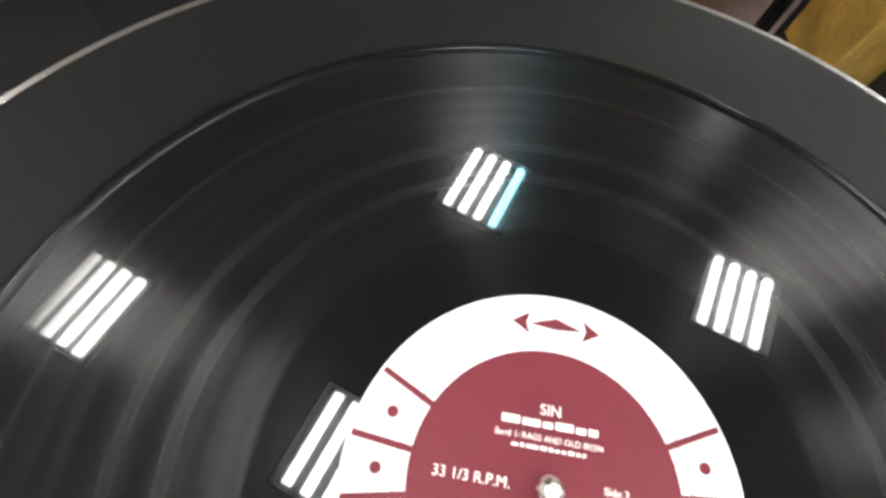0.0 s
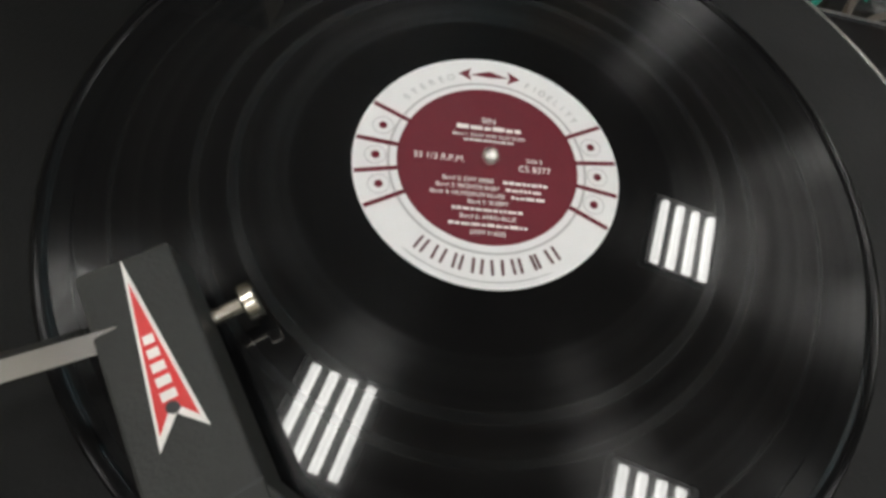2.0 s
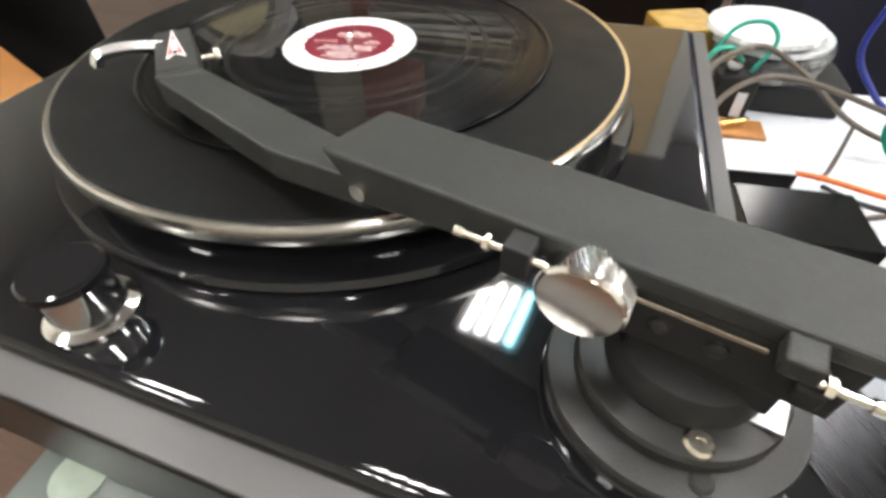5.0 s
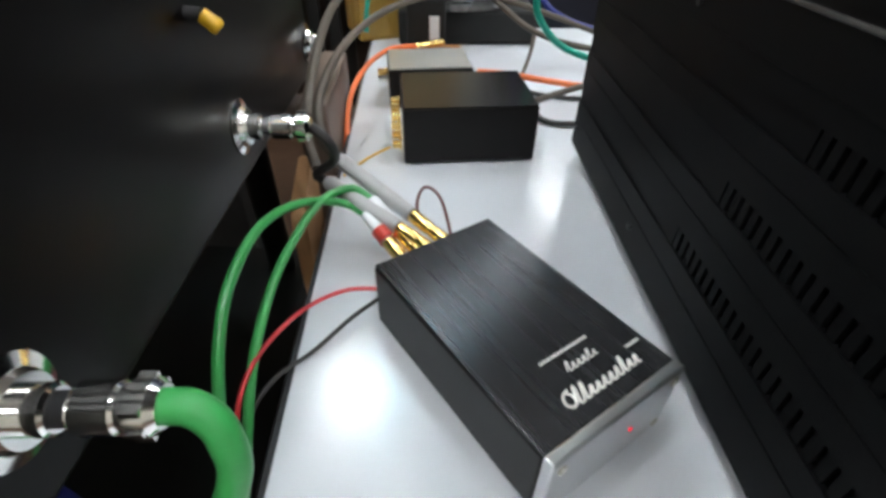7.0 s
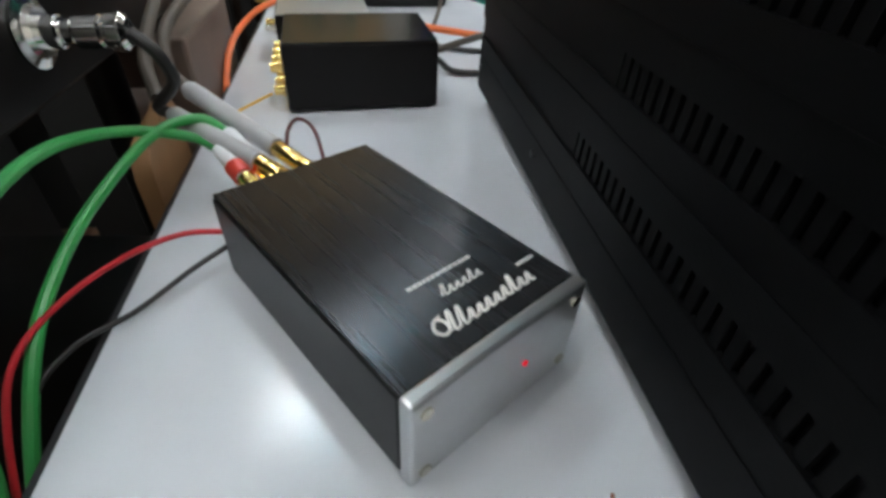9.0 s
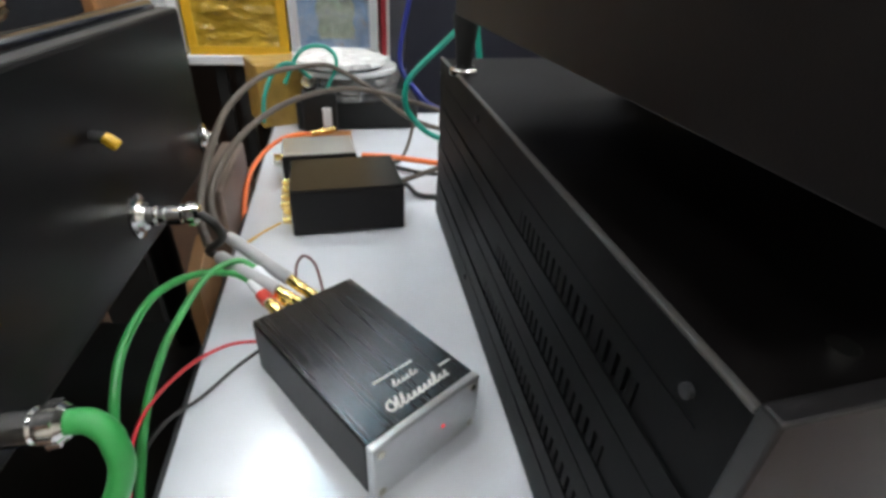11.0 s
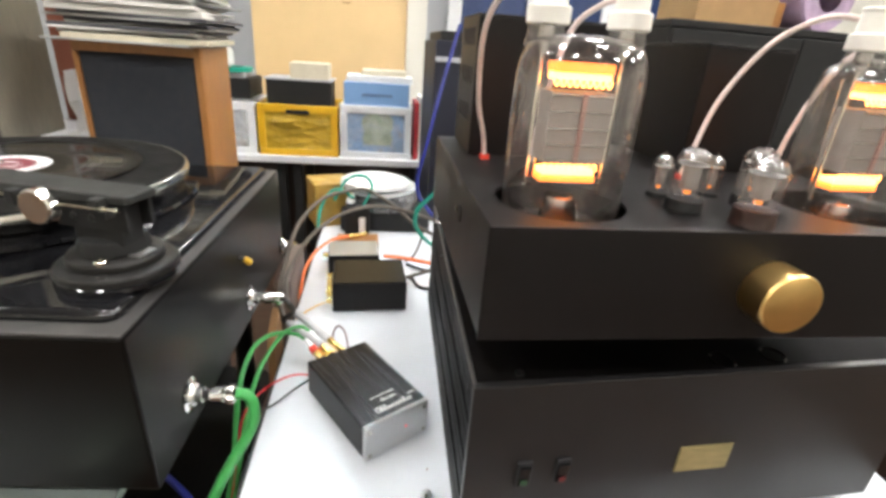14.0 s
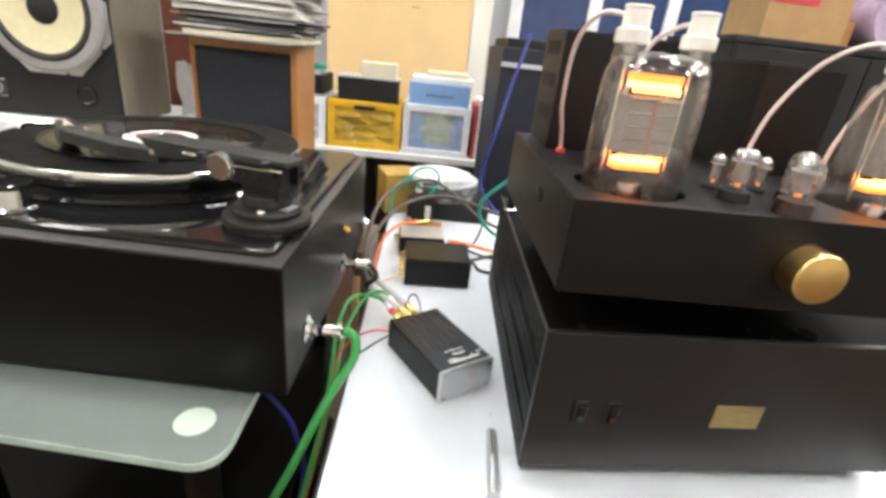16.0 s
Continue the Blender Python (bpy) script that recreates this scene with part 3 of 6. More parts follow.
for y, size, words in ((0.0185, 0.0038, "SIN"), (0.0115, 0.0021, "Band 1: RAGS AND OLD IRON"), (-0.0085, 0.0024, "Band 2: DAT DERE"), (-0.0115, 0.0024, "Band 3: BROWN BABY"),
                       (-0.0145, 0.0024, "Band 4: HUMDRUM BLUES"), (-0.0175, 0.0024, "Band 5: SLEEPY"), (-0.0235, 0.0024, "Band 6: AFRO-BLUE"), (-0.0295, 0.0024, "(XSM 51650)")):
    x = -0.0075 if y in (-0.0085, -0.0115, -0.0145) else 0
    lettering("title", words, size, pose(x, y, 0.00065), WHITE_INK, lab)
lettering("title", "33 1/3 R.P.M.", 0.0036, pose(-0.0185, 0.0, 0.00065), WHITE_INK, lab)
lettering("title", "Side 2", 0.0026, pose(0.0175, 0.002, 0.00065), WHITE_INK, lab)
lettering("title", "CS 8377", 0.0036, pose(0.0175, -0.0018, 0.00065), WHITE_INK, lab)
rng_word = random.Random(11)
for x0, x1, y, h in ((-0.0125, 0.0125, 0.0150, 0.0024), (-0.0095, 0.0095, 0.0092, 0.0012), (0.0055, 0.022, -0.0085, 0.0015), (0.0065, 0.0195, -0.0115, 0.0015), (0.0085, 0.0215, -0.0145, 0.0015), (-0.013, 0.013, -0.0205, 0.0014), (-0.014, 0.014, -0.0265, 0.0014)):
    bar = bmesh.new()
    x = x0
    while x < x1 - 0.0005:
        w = min(x1 - x, rng_word.choice((0.0011, 0.0017, 0.0024, 0.0031)) * (1.5 if h > 0.002 else 1.0))
        tall = h * rng_word.choice((0.62, 0.7, 0.8))
        box(x, x + w, y - h * 0.36, y - h * 0.36 + tall, 0.00062, 0.00072, bm=bar)
        x += w + (0.0007 if h > 0.002 else 0.0005)
    tagged(part("name_bar", bar, WHITE_INK, lab, local=True), kind="stuff")

# ---- tonearm ----
BASE_DARK = mat("black_cast_base", (0.016, 0.0153, 0.0145), 0.38, var=0.25, scale=180, bump=0.2, bscale=700, spec=0.36)
arm = thing("tonearm", (0.234, -0.215, 0.96), "long black tonearm on a stepped round base", "tonearm")
base_m = Matrix.Translation((0.2285, -0.2155, 0.001))
part("base_plate", lathe([(0, 0.9592), (0.0500, 0.9592), (0.0506, 0.9602), (0.0502, 0.9640), (0.0490, 0.9652), (0, 0.9652)], 72, base_m), GLOSS_BLACK, arm, "glossy black mounting ring")
part("base_flange", lathe([(0, 0.9653), (0.0494, 0.9653), (0.0500, 0.9660), (0.0500, 0.9702), (0.0490, 0.9722), (0.0415, 0.9738), (0, 0.9742)], 72, base_m), BASE_DARK, arm, "stepped black base added for the dark gap flange")
part("base_step", lathe([(0, 0.9743), (0.0385, 0.9743), (0.0392, 0.9752), (0.0392, 0.9798), (0.0380, 0.9818), (0.0300, 0.9838), (0.0, 0.9842)], 64, base_m), BASE_DARK, arm)
part("pivot_post", lathe([(0, 0.9843), (0.0285, 0.9843), (0.0290, 0.9855), (0.0282, 0.9925), (0.0262, 0.9965), (0.0215, 0.9985), (0.0, 0.9990)], 48, base_m), MATT_BLACK, arm)
part("base_screw", lathe([(0, 0.9815), (0.0052, 0.9815), (0.0052, 0.9840), (0.0042, 0.9853), (0.0015, 0.9856), (0.0012, 0.9848), (0, 0.9848)], 20, Matrix.Translation((0.2318, -0.2485, 0.001))), NICKEL, arm, "slotted nickel screw")
part("base_screw", lathe([(0, 0.9715), (0.0042, 0.9715), (0.0042, 0.9740), (0.003, 0.975), (0, 0.975)], 20, Matrix.Translation((0.235, -0.257, 0.001))), BASE_DARK, arm, "dark screw head")
part("base_screw", lathe([(0, 0.9815), (0.0036, 0.9815), (0.0036, 0.9900), (0.003, 0.9907), (0.0022, 0.9907), (0.0020, 0.9885), (0, 0.9885)], 20, Matrix.Translation((0.2075, -0.2055, 0))), CHROME, arm, "chrome screw head")
part("base_screw", lathe([(0, 0.974), (0.0042, 0.974), (0.0042, 0.9870), (0.0034, 0.9876), (0.0028, 0.9876), (0.0025, 0.9850), (0, 0.9850)], 20, Matrix.Translation((0.2015, -0.1975, 0))), CHROME, arm, "chrome screw head")
lab_plate = box(-0.0058, 0.0058, -0.0105, 0.0105, 0.9835, 0.9848, 0.0003)
part("maker_plate", turned(lab_plate, Matrix.Translation((0.2565, -0.2275, 0.001)) @ Matrix.Rotation(radians(-18), 4, "Z")), ALU, arm, "small bright maker's plate")

HA, HB = Vector((0.088, -0.179, 0.005)), Vector((0.268, -0.2325, 0.005))
ang = math.atan2((HB - HA).y, (HB - HA).x)
HM = Matrix.Translation(HA) @ Matrix.Rotation(ang, 4, "Z")
HL = (HB - HA).length
hw = 0.0185
# housing: an inverted trough with a slanting nose
own = bmesh.new()
prof = [(-0.004, 1.038), (HL, 1.038), (HL, 1.031), (0.10, 1.0285), (0.055, 1.0205), (0.014, 1.0172)]
lo = [own.verts.new((x, -hw, z)) for x, z in prof]
hi = [own.verts.new((x + (0.006 if k == 0 else 0), hw, z)) for k, (x, z) in enumerate(prof)]
own.faces.new(lo)
own.faces.new(hi[::-1])
for k in range(6):
    own.faces.new((lo[k], hi[k], hi[(k + 1) % 6], lo[(k + 1) % 6]))
upright = [e for e in own.edges if min(v.co.x for v in e.verts) > HL - 1e-5 and abs(e.verts[0].co.z - e.verts[1].co.z) > 0.003]
bmesh.ops.bevel(own, geom=upright, offset=0.0055, segments=4, affect="EDGES", profile=0.5)
rim_edges = [e for e in own.edges if e.calc_face_angle(0) > radians(40)]
bmesh.ops.bevel(own, geom=rim_edges, offset=0.0015, segments=2, affect="EDGES", profile=0.5)
crease(own, 20)
part("housing", turned(own, HM), ARM_GREY, arm, "long dark grey crackle-painted housing")
for y in (-0.0158, 0.0118):
    part("side_plate", turned(box(0.114, HL - 0.006, y, y + 0.004, 1.005, 1.0288, 0.0008), HM), MATT_BLACK, arm, "black side plate")
part("yoke", turned(box(0.124, HL - 0.016, -0.0117, 0.0117, 0.9895, 1.024, 0.001), HM), MATT_BLACK, arm)
part("housing_screw", turned(rod((0.014, -hw - 0.0018, 1.0235), (0.014, -hw + 0.001, 1.0235), 0.0038, 20), HM), NICKEL, arm, "nickel screw head")
PY = -hw - 0.006
for x, xa, xb, z, zb0, zb1 in ((0.0855, 0.064, 0.102, 1.0305, 1.0225, 1.0355), (0.164, 0.160, 0.183, 1.0285, 1.0295, 1.0365)):
    blk = part("bracket", turned(box(x - 0.0048, x + 0.0048, -hw - 0.0095, -hw + 0.002, zb0, zb1, 0.001), HM), MATT_BLACK if x < 0.1 else ARM_GREY, arm)
    part("pin", turned(rod((xa, PY, z), (xb, PY, z), 0.0014, 12), HM), NICKEL, blk, "thin nickel pin")
    tip = xa if x < 0.1 else xb
    part("pin_tip", turned(rod((tip - 0.0018, PY, z), (tip + 0.0018, PY, z), 0.0022, 12), HM), NICKEL, blk)
    lock = 0.0735 if x < 0.1 else 0.171
    part("lock_nut", turned(rod((lock, PY, z), (lock + 0.002, PY, z), 0.003, 6), HM), NICKEL, blk)
part("pin_block", turned(box(0.1655, 0.1735, PY - 0.002, -0.0158, 1.0195, 1.0265, 0.001), HM), MATT_BLACK, arm)
CWF, CWN, CWR = Vector((0.1835, -0.2365, 1.0280)), Vector((-0.259, -0.966, -0.015)), 0.0148
kw = part("counterweight", along(CWF, CWF - CWN, [(0, 0.0), (CWR - 0.001, 0.0), (CWR, 0.001), (CWR, 0.012), (CWR - 0.001, 0.013), (0, 0.013)], 64), CHROME, arm, "knurled chrome weight with a warm silver face")
part("face", along(CWF + CWN * 0.0006, CWF - CWN, [(0, 0), (CWR - 0.0013, 0), (CWR - 0.0013, 0.0012), (0, 0.0012)], 48), COPPER, kw)
ridge = bmesh.new()
for k in range(56):
    a = 2 * math.pi * k / 56
    side = CWN.orthogonal().normalized()
    out = math.cos(a) * side + math.sin(a) * CWN.cross(side).normalized()
    out2 = math.cos(a + 0.35) * side + math.sin(a + 0.35) * CWN.cross(side).normalized()
    rod(CWF - CWN * 0.0014 + out * CWR, CWF - CWN * 0.0116 + out2 * CWR, 0.0005, 5, bm=ridge)
tagged(part("knurling", ridge, CHROME, kw), kind="stuff")
for x in (0.1315, 0.1485):
    part("plate_screw", turned(along((x, -0.0157, 1.0155), (x, -1, 1.0155), [(0, 0), (0.0036, 0), (0.0032, 0.0012), (0.0016, 0.0018), (0, 0.0014)], 20), HM), BASE_DARK, arm, "black screw head")
part("brass_strip", turned(box(0.118, 0.159, -0.0178, -0.0157, 1.0235, 1.0258, 0.0004), HM), NICKEL, arm)

# arm tube from the housing to the bend, then the head
J, TIP = Vector((-0.0459, -0.1248, 0)), Vector((-0.0898, -0.0730, 0))
A0 = Vector((0.098, -0.1933, 0))
d = (A0 - J).normalized()
s = Vector((-d.y, d.x, 0))
e = (TIP - J).normalized()
es = Vector((-e.y, e.x, 0))


def beam(p, q, side, w0, w1, z0, z1, bevel=0.0012):
    pts = [p + side * w0, q + side * w1, q - side * w1, p - side * w0]
    return prism([(v.x, v.y) for v in pts][::-1], z0, z1, bevel)


own = [J - d * 0.006 + s * 0.0118, A0 + s * 0.0148, A0 - s * 0.0005, A0 - s * 0.0133 - d * 0.052, J - d * 0.006 - s * 0.0118]
part("arm_beam", prism([(v.x, v.y) for v in own][::-1], 1.0125, 1.0278, 0.0012), ARM_GREY, arm, "flat-topped black arm")
head = part("headshell", beam(J - e * 0.004, TIP, es, 0.0118, 0.0112, 1.010, 1.0285, 0.001), ARM_GREY, arm, "angled black head")
part("joint_line", beam(J + e * 0.0035, J + e * 0.0042, es, 0.0119, 0.0119, 1.0285, 1.0288, 0), BLACK_EDGE, head)
part("cartridge", beam(J + e * 0.012, TIP - e * 0.004, es, 0.0085, 0.0085, 1.002, 1.011, 0.001), MATT_BLACK, head, "black pickup cartridge")
part("stylus", rod(TIP - e * 0.01 + Vector((0, 0, 1.003)), TIP - e * 0.007 + Vector((0, 0, 1.0003)), 0.0005, 8), NICKEL, head)
LT, LL, LR = Vector((-0.0893, -0.0737)), Vector((-0.0622, -0.1135)), Vector((-0.0541, -0.1060))
mid = (LL + LR) / 2 + (LT - (LL + LR) / 2) * 0.13
part("badge", prism([tuple(LT), tuple(LL), tuple(mid), tuple(LR)], 1.0285, 1.0291), WHITE_INK, head, "white-bordered red arrowhead badge")
cen = (LT + LL + LR) / 3


def shrink(p, k):
    return tuple(cen + (p - cen) * k)


part("badge_red", prism([shrink(LT, 0.78), shrink(LL, 0.8), shrink(mid, 0.72), shrink(LR, 0.8)], 1.0291, 1.0294), LOGO_RED, head)
ax2 = (LT - (LL + LR) / 2).normalized()
sx2 = Vector((-ax2.y, ax2.x))
for k, w in enumerate((0.0017, 0.0016, 0.0015, 0.0013, 0.0012)):
    p = (LL + LR) / 2 + ax2 * (0.0095 + k * 0.0036)
    q = p + ax2 * 0.0022
    part("badge_mark", prism([tuple(p - sx2 * w), tuple(q - sx2 * w), tuple(q + sx2 * w), tuple(p + sx2 * w)][::-1], 1.0294, 1.0296), WHITE_INK, head)
p = (LL + LR) / 2 + ax2 * 0.0075
part("badge_screw", rod((p.x, p.y, 1.029), (p.x, p.y, 1.0302), 0.0014, 14), BLACK_EDGE, head)
LIFT = mat("bright_aluminium", (0.8, 0.8, 0.8), 0.22, 1.0, var=0.06, scale=60)
lift = cable([(-0.0835, -0.0900, 1.0250), (-0.096, -0.0985, 1.0270), (-0.108, -0.106, 1.0270), (-0.1155, -0.1115, 1.0245), (-0.118, -0.1135, 1.019)], 0.0038, 4)
part("finger_lift", lift, LIFT, head, "bent aluminium finger lift")
stem = part("thumb_screw", rod((-0.068, -0.080, 1.0145), (-0.060, -0.0725, 1.0145), 0.0024, 14), NICKEL, head, "knurled nickel thumb screw")
part("knurled_head", along((-0.062, -0.0745, 1.0145), (-0.056, -0.0690, 1.0145), [(0, 0), (0.0052, 0), (0.0056, 0.0006), (0.0056, 0.0036), (0.005, 0.0042), (0, 0.0042)], 28), NICKEL, stem)


# ---- sockets, plugs and switch on the plinth side ----
for k, (y, z) in enumerate(((-0.2256, 0.823), (-0.0055, 0.8155), (0.2026, 0.811))):
    SX = PX1 + 0.031 * (y + 0.25)
    so = thing("socket", (SX, y, z), "chrome panel socket on the black plinth side", "socket", group="plinth sockets")
    part("flange", along((SX - 0.0005, y, z), (SX + 1, y, z), [(0, 0), (0.0182, 0), (0.0185, 0.002), (0.0135, 0.0035), (0.012, 0.0065), (0.0, 0.0065)], 40), CHROME, so)
    part("barrel", along((SX + 0.006, y, z), (SX + 1, y, z), [(0, 0), (0.0085, 0), (0.0085, 0.008), (0.0072, 0.009), (0, 0.009)], 32), CHROME, so)
    if k < 2:
        pl = thing("plug", (SX + 0.015, y, z), "chrome cable plug in its socket", "plug", group="plinth plugs")
        part("neck", along((SX + 0.0152, y, z), (SX + 1, y, z), [(0, 0), (0.0058, 0), (0.0058, 0.006), (0, 0.006)], 24), BLACK_EDGE if k == 0 else CHROME, pl, "black insulating neck" if k == 0 else "")
        part("collar", along((SX + 0.0212, y, z), (SX + 1, y, z), [(0, 0), (0.0078, 0), (0.0086, 0.0015), (0.0086, 0.013), (0.0076, 0.0142), (0.0076, 0.016), (0.0092, 0.0172), (0.0092, 0.0235), (0.007, 0.026), (0, 0.026)], 28), CHROME, pl)
        rib = bmesh.new()
        for a in range(8):
            t = 2 * math.pi * a / 8
            box(SX + 0.0388, SX + 0.0445, y + 0.0092 * math.cos(t) - 0.0012, y + 0.0092 * math.cos(t) + 0.0012, z + 0.0092 * math.sin(t) - 0.0012, z + 0.0092 * math.sin(t) + 0.0012, bm=rib)
        tagged(part("grip_ribs", rib, CHROME, pl), kind="stuff")
SX = PX1 + 0.031 * 0.245
sw = thing("toggle_switch", (SX, -0.035, 0.893), "small yellow-tipped toggle switch", "switch")
part("bushing", rod((SX - 0.0015, -0.035, 0.893), (SX + 0.007, -0.0345, 0.892), 0.0038, 16), BLACK_EDGE, sw)
part("cap", along((SX + 0.0065, -0.0345, 0.8925), (SX + 0.0150, -0.0335, 0.8840), [(0, 0), (0.0036, 0), (0.0042, 0.0012), (0.0047, 0.0095), (0.0038, 0.0112), (0, 0.0114)], 20), YELLOW, sw, "yellow plastic cap")

# ---- phono box ----
BX = [Vector((0.3759, -0.0907)), Vector((0.4468, -0.0412)), Vector((0.5335, -0.1699)), Vector((0.4546, -0.2237))]
bc = (BX[0] + BX[1] + BX[2] + BX[3]) / 4
bdir = ((BX[3] + BX[2]) / 2 - (BX[0] + BX[1]) / 2).normalized()
brot = math.degrees(math.atan2(bdir.y, bdir.x)) + 90
ph = thing("phono_preamp", (bc.x, bc.y, TABLE_Z), "small black brushed metal preamplifier with silver front", "amplifier", rz=brot)
bl, bw, bt = 0.0775, 0.0455, 0.050
part("body", box(-bw, bw, -bl + 0.007, bl, 0.0015, bt - 0.0015, 0.0015), SATIN_BLACK, ph, local=True)
part("lid", box(-bw + 0.0008, bw - 0.0008, -bl + 0.0066, bl - 0.0005, bt - 0.0015, bt, 0.0004), BRUSHED_BLACK, ph, "brushed black anodised lid", local=True)
fp = part("front_panel", box(-bw - 0.0006, bw + 0.0006, -bl, -bl + 0.0066, 0.0008, bt + 0.0006, 0.0016), ALU, ph, "silver aluminium front panel", local=True)
for x in (-1, 1):
    for z in (0.007, bt - 0.007):
        part("screw", rod((x * (bw - 0.006), -bl - 0.001, z), (x * (bw - 0.006), -bl + 0.001, z), 0.0026, 16), NICKEL, fp, local=True)
part("led", rod((0.012, -bl - 0.0008, 0.026), (0.012, -bl + 0.001, 0.026), 0.0013, 12), LED_RED, fp, "tiny red light", local=True)


def scribble(x0, x1, y, h, tall, r, slant=0.35):
    """A hand-written looking mark: joined strokes of uneven height that spell nothing."""
    pts = []
    n = len(tall)
    for k, a in enumerate(tall):
        x = x0 + (x1 - x0) * k / n
        w = (x1 - x0) / n
        for u, v in ((0.0, 0.05), (0.35, a), (0.55, a * 0.85), (0.45, 0.0), (0.8, 0.0)):
            pts.append((x + u * w + slant * v * h, y + v * h, bt + 0.0001))
    return cable(pts, r, 4, 3)


part("maker_mark", scribble(-0.0145, 0.0315, -bl + 0.0155, 0.0044, (1.9, 1.8, 0.9, 0.8, 0.9, 0.8, 1.0, 1.7, 0.8, 0.9), 0.00075), WHITE_INK, ph, "white script mark", local=True)
loop = [(-0.026, 0.0315), (-0.031, 0.0295), (-0.0335, 0.0245), (-0.031, 0.0205), (-0.027, 0.022), (-0.0265, 0.0275), (-0.029, 0.031)]
part("maker_mark", cable([(x * 0.8 + 0.0075, -bl + y * 0.75 + 0.0005, bt + 0.0001) for x, y in loop], 0.0008, 4, 6), WHITE_INK, ph, local=True)
part("small_mark", box(0.031, 0.041, -bl + 0.0245, -bl + 0.0262, bt, bt + 0.0002), WHITE_INK, ph, local=True)
part("maker_mark", scribble(-0.005, 0.017, -bl + 0.031, 0.0032, (1.6, 0.9, 0.8, 0.9, 1.5, 0.8), 0.0005), WHITE_INK, ph, local=True)
bar = bmesh.new()
k = -0.014
while k < 0.018:
    w = random.uniform(0.001, 0.0025)
    box(k, k + w, -bl + 0.041, -bl + 0.0429, bt, bt + 0.0002, bm=bar)
    k += w + 0.0006
part("small_mark", bar, WHITE_INK, ph, "line of small pale print", local=True)
PHM = pose(bc.x, bc.y, TABLE_Z, 0, 0, brot)


def on_box(x, y, z):
    return PHM @ Vector((x, y, z))


# jacks and plugs behind the box
JZ = 0.026
for k, x in enumerate((-0.034, -0.014, 0.004, 0.018)):
    if k == 0:
        po = on_box(x, bl, JZ)
        part("ground_post", along(po, on_box(x, bl + 1, JZ), [(0, 0), (0.0035, 0), (0.0035, 0.004), (0.0048, 0.0045), (0.0048, 0.010), (0, 0.0105)], 18), CHROME, ph)
        continue
    part("jack", along(on_box(x, bl, JZ), on_box(x, bl + 1, JZ), [(0, 0), (0.0055, 0), (0.0055, 0.002), (0.0042, 0.0022), (0.0042, 0.009), (0, 0.009)], 20), GOLD, ph, "gold socket")
PLUG_ENDS = {}
for nm, x, tail, gold in (("green_a", -0.014, (0.362, -0.020, 0.752), 0.55), ("green_b", -0.001, (0.366, -0.008, 0.757), 0.55), ("brown_a", 0.008, (0.330, 0.012, 0.762), 0.36), ("brown_b", 0.021, (0.337, 0.032, 0.771), 0.36)):
    brown = "brown" in nm
    a = on_box(x, bl + 0.002, JZ + (0.004 if brown else -0.002))
    b = Vector(tail)
    L = (b - a).length
    pg = thing("cable_plug", tuple(a), "gold cable plug with a grey sleeve behind the small black box" if brown else "gold cable plug with a white sleeve behind the small black box", "plug", group="preamp plugs")
    part("shell", along(a, b, [(0, 0), (0.0046, 0), (0.0054, 0.002), (0.0054, L * gold * 0.5), (0.0048, L * gold * 0.55), (0.0054, L * gold * 0.6), (0.0054, L * gold * 0.96), (0.0046, L * gold), (0, L * gold)], 20), GOLD, pg)
    part("sleeve", along(a, b, [(0, L * gold * 0.99), (0.0062 if brown else 0.005, L * gold * 0.99), (0.0062 if brown else 0.005, L * 0.97), (0.0045, L), (0, L)], 20), GREY_PLUG if brown else WHITE_PLASTIC, pg, "grey sleeve" if brown else "white sleeve")
    if nm == "green_a":
        part("band", along(a, b, [(0.005, L * 0.55), (0.0062, L * 0.55), (0.0062, L * 0.72), (0.005, L * 0.72)], 20), RED_PLASTIC, pg, "red ring")
    PLUG_ENDS[nm] = b


def wire(name, pts, r, material, label, n=10, steps=10, cat="cable"):
    bm = cable(pts, r, n, steps)
    return solo(name, bm, material, label, cat, at=tuple(Vector(pts[0])))


cx, cy, cz = PX1 + 0.051, -0.2256, 0.823
ga, gb = PLUG_ENDS["green_a"], PLUG_ENDS["green_b"]
wire("green_cable", [(cx - 0.004, cy, cz), (cx + 0.006, cy - 0.001, cz - 0.001), (cx + 0.0135, cy - 0.005, cz - 0.011), (cx + 0.011, cy - 0.012, cz - 0.036), (0.306, -0.262, 0.735), (0.272, -0.285, 0.655), (0.235, -0.305, 0.57), (0.21, -0.32, 0.45)], 0.0058, GREEN_WIRE, "thick green cable hanging from the plinth plug", n=18)
wire("green_cable", [ga, (0.345, -0.012, 0.757), (0.320, -0.030, 0.770), (0.305, -0.075, 0.783), (0.301, -0.125, 0.782), (0.300, -0.155, 0.765), (0.299, -0.175, 0.735), (0.296, -0.19, 0.69), (0.285, -0.215, 0.62), (0.262, -0.27, 0.50), (0.24, -0.30, 0.36)], 0.0031, GREEN_WIRE, "green cable looping over the bench edge")
wire("green_cable", [gb, (0.350, -0.004, 0.765), (0.329, -0.022, 0.764), (0.312, -0.068, 0.752), (0.306, -0.105, 0.742), (0.304, -0.14, 0.728), (0.302, -0.168, 0.70), (0.295, -0.195, 0.65), (0.278, -0.24, 0.56), (0.25, -0.29, 0.42)], 0.0031, GREEN_WIRE, "green cable looping over the bench edge")
gp = on_box(-0.036, bl + 0.006, JZ - 0.006)
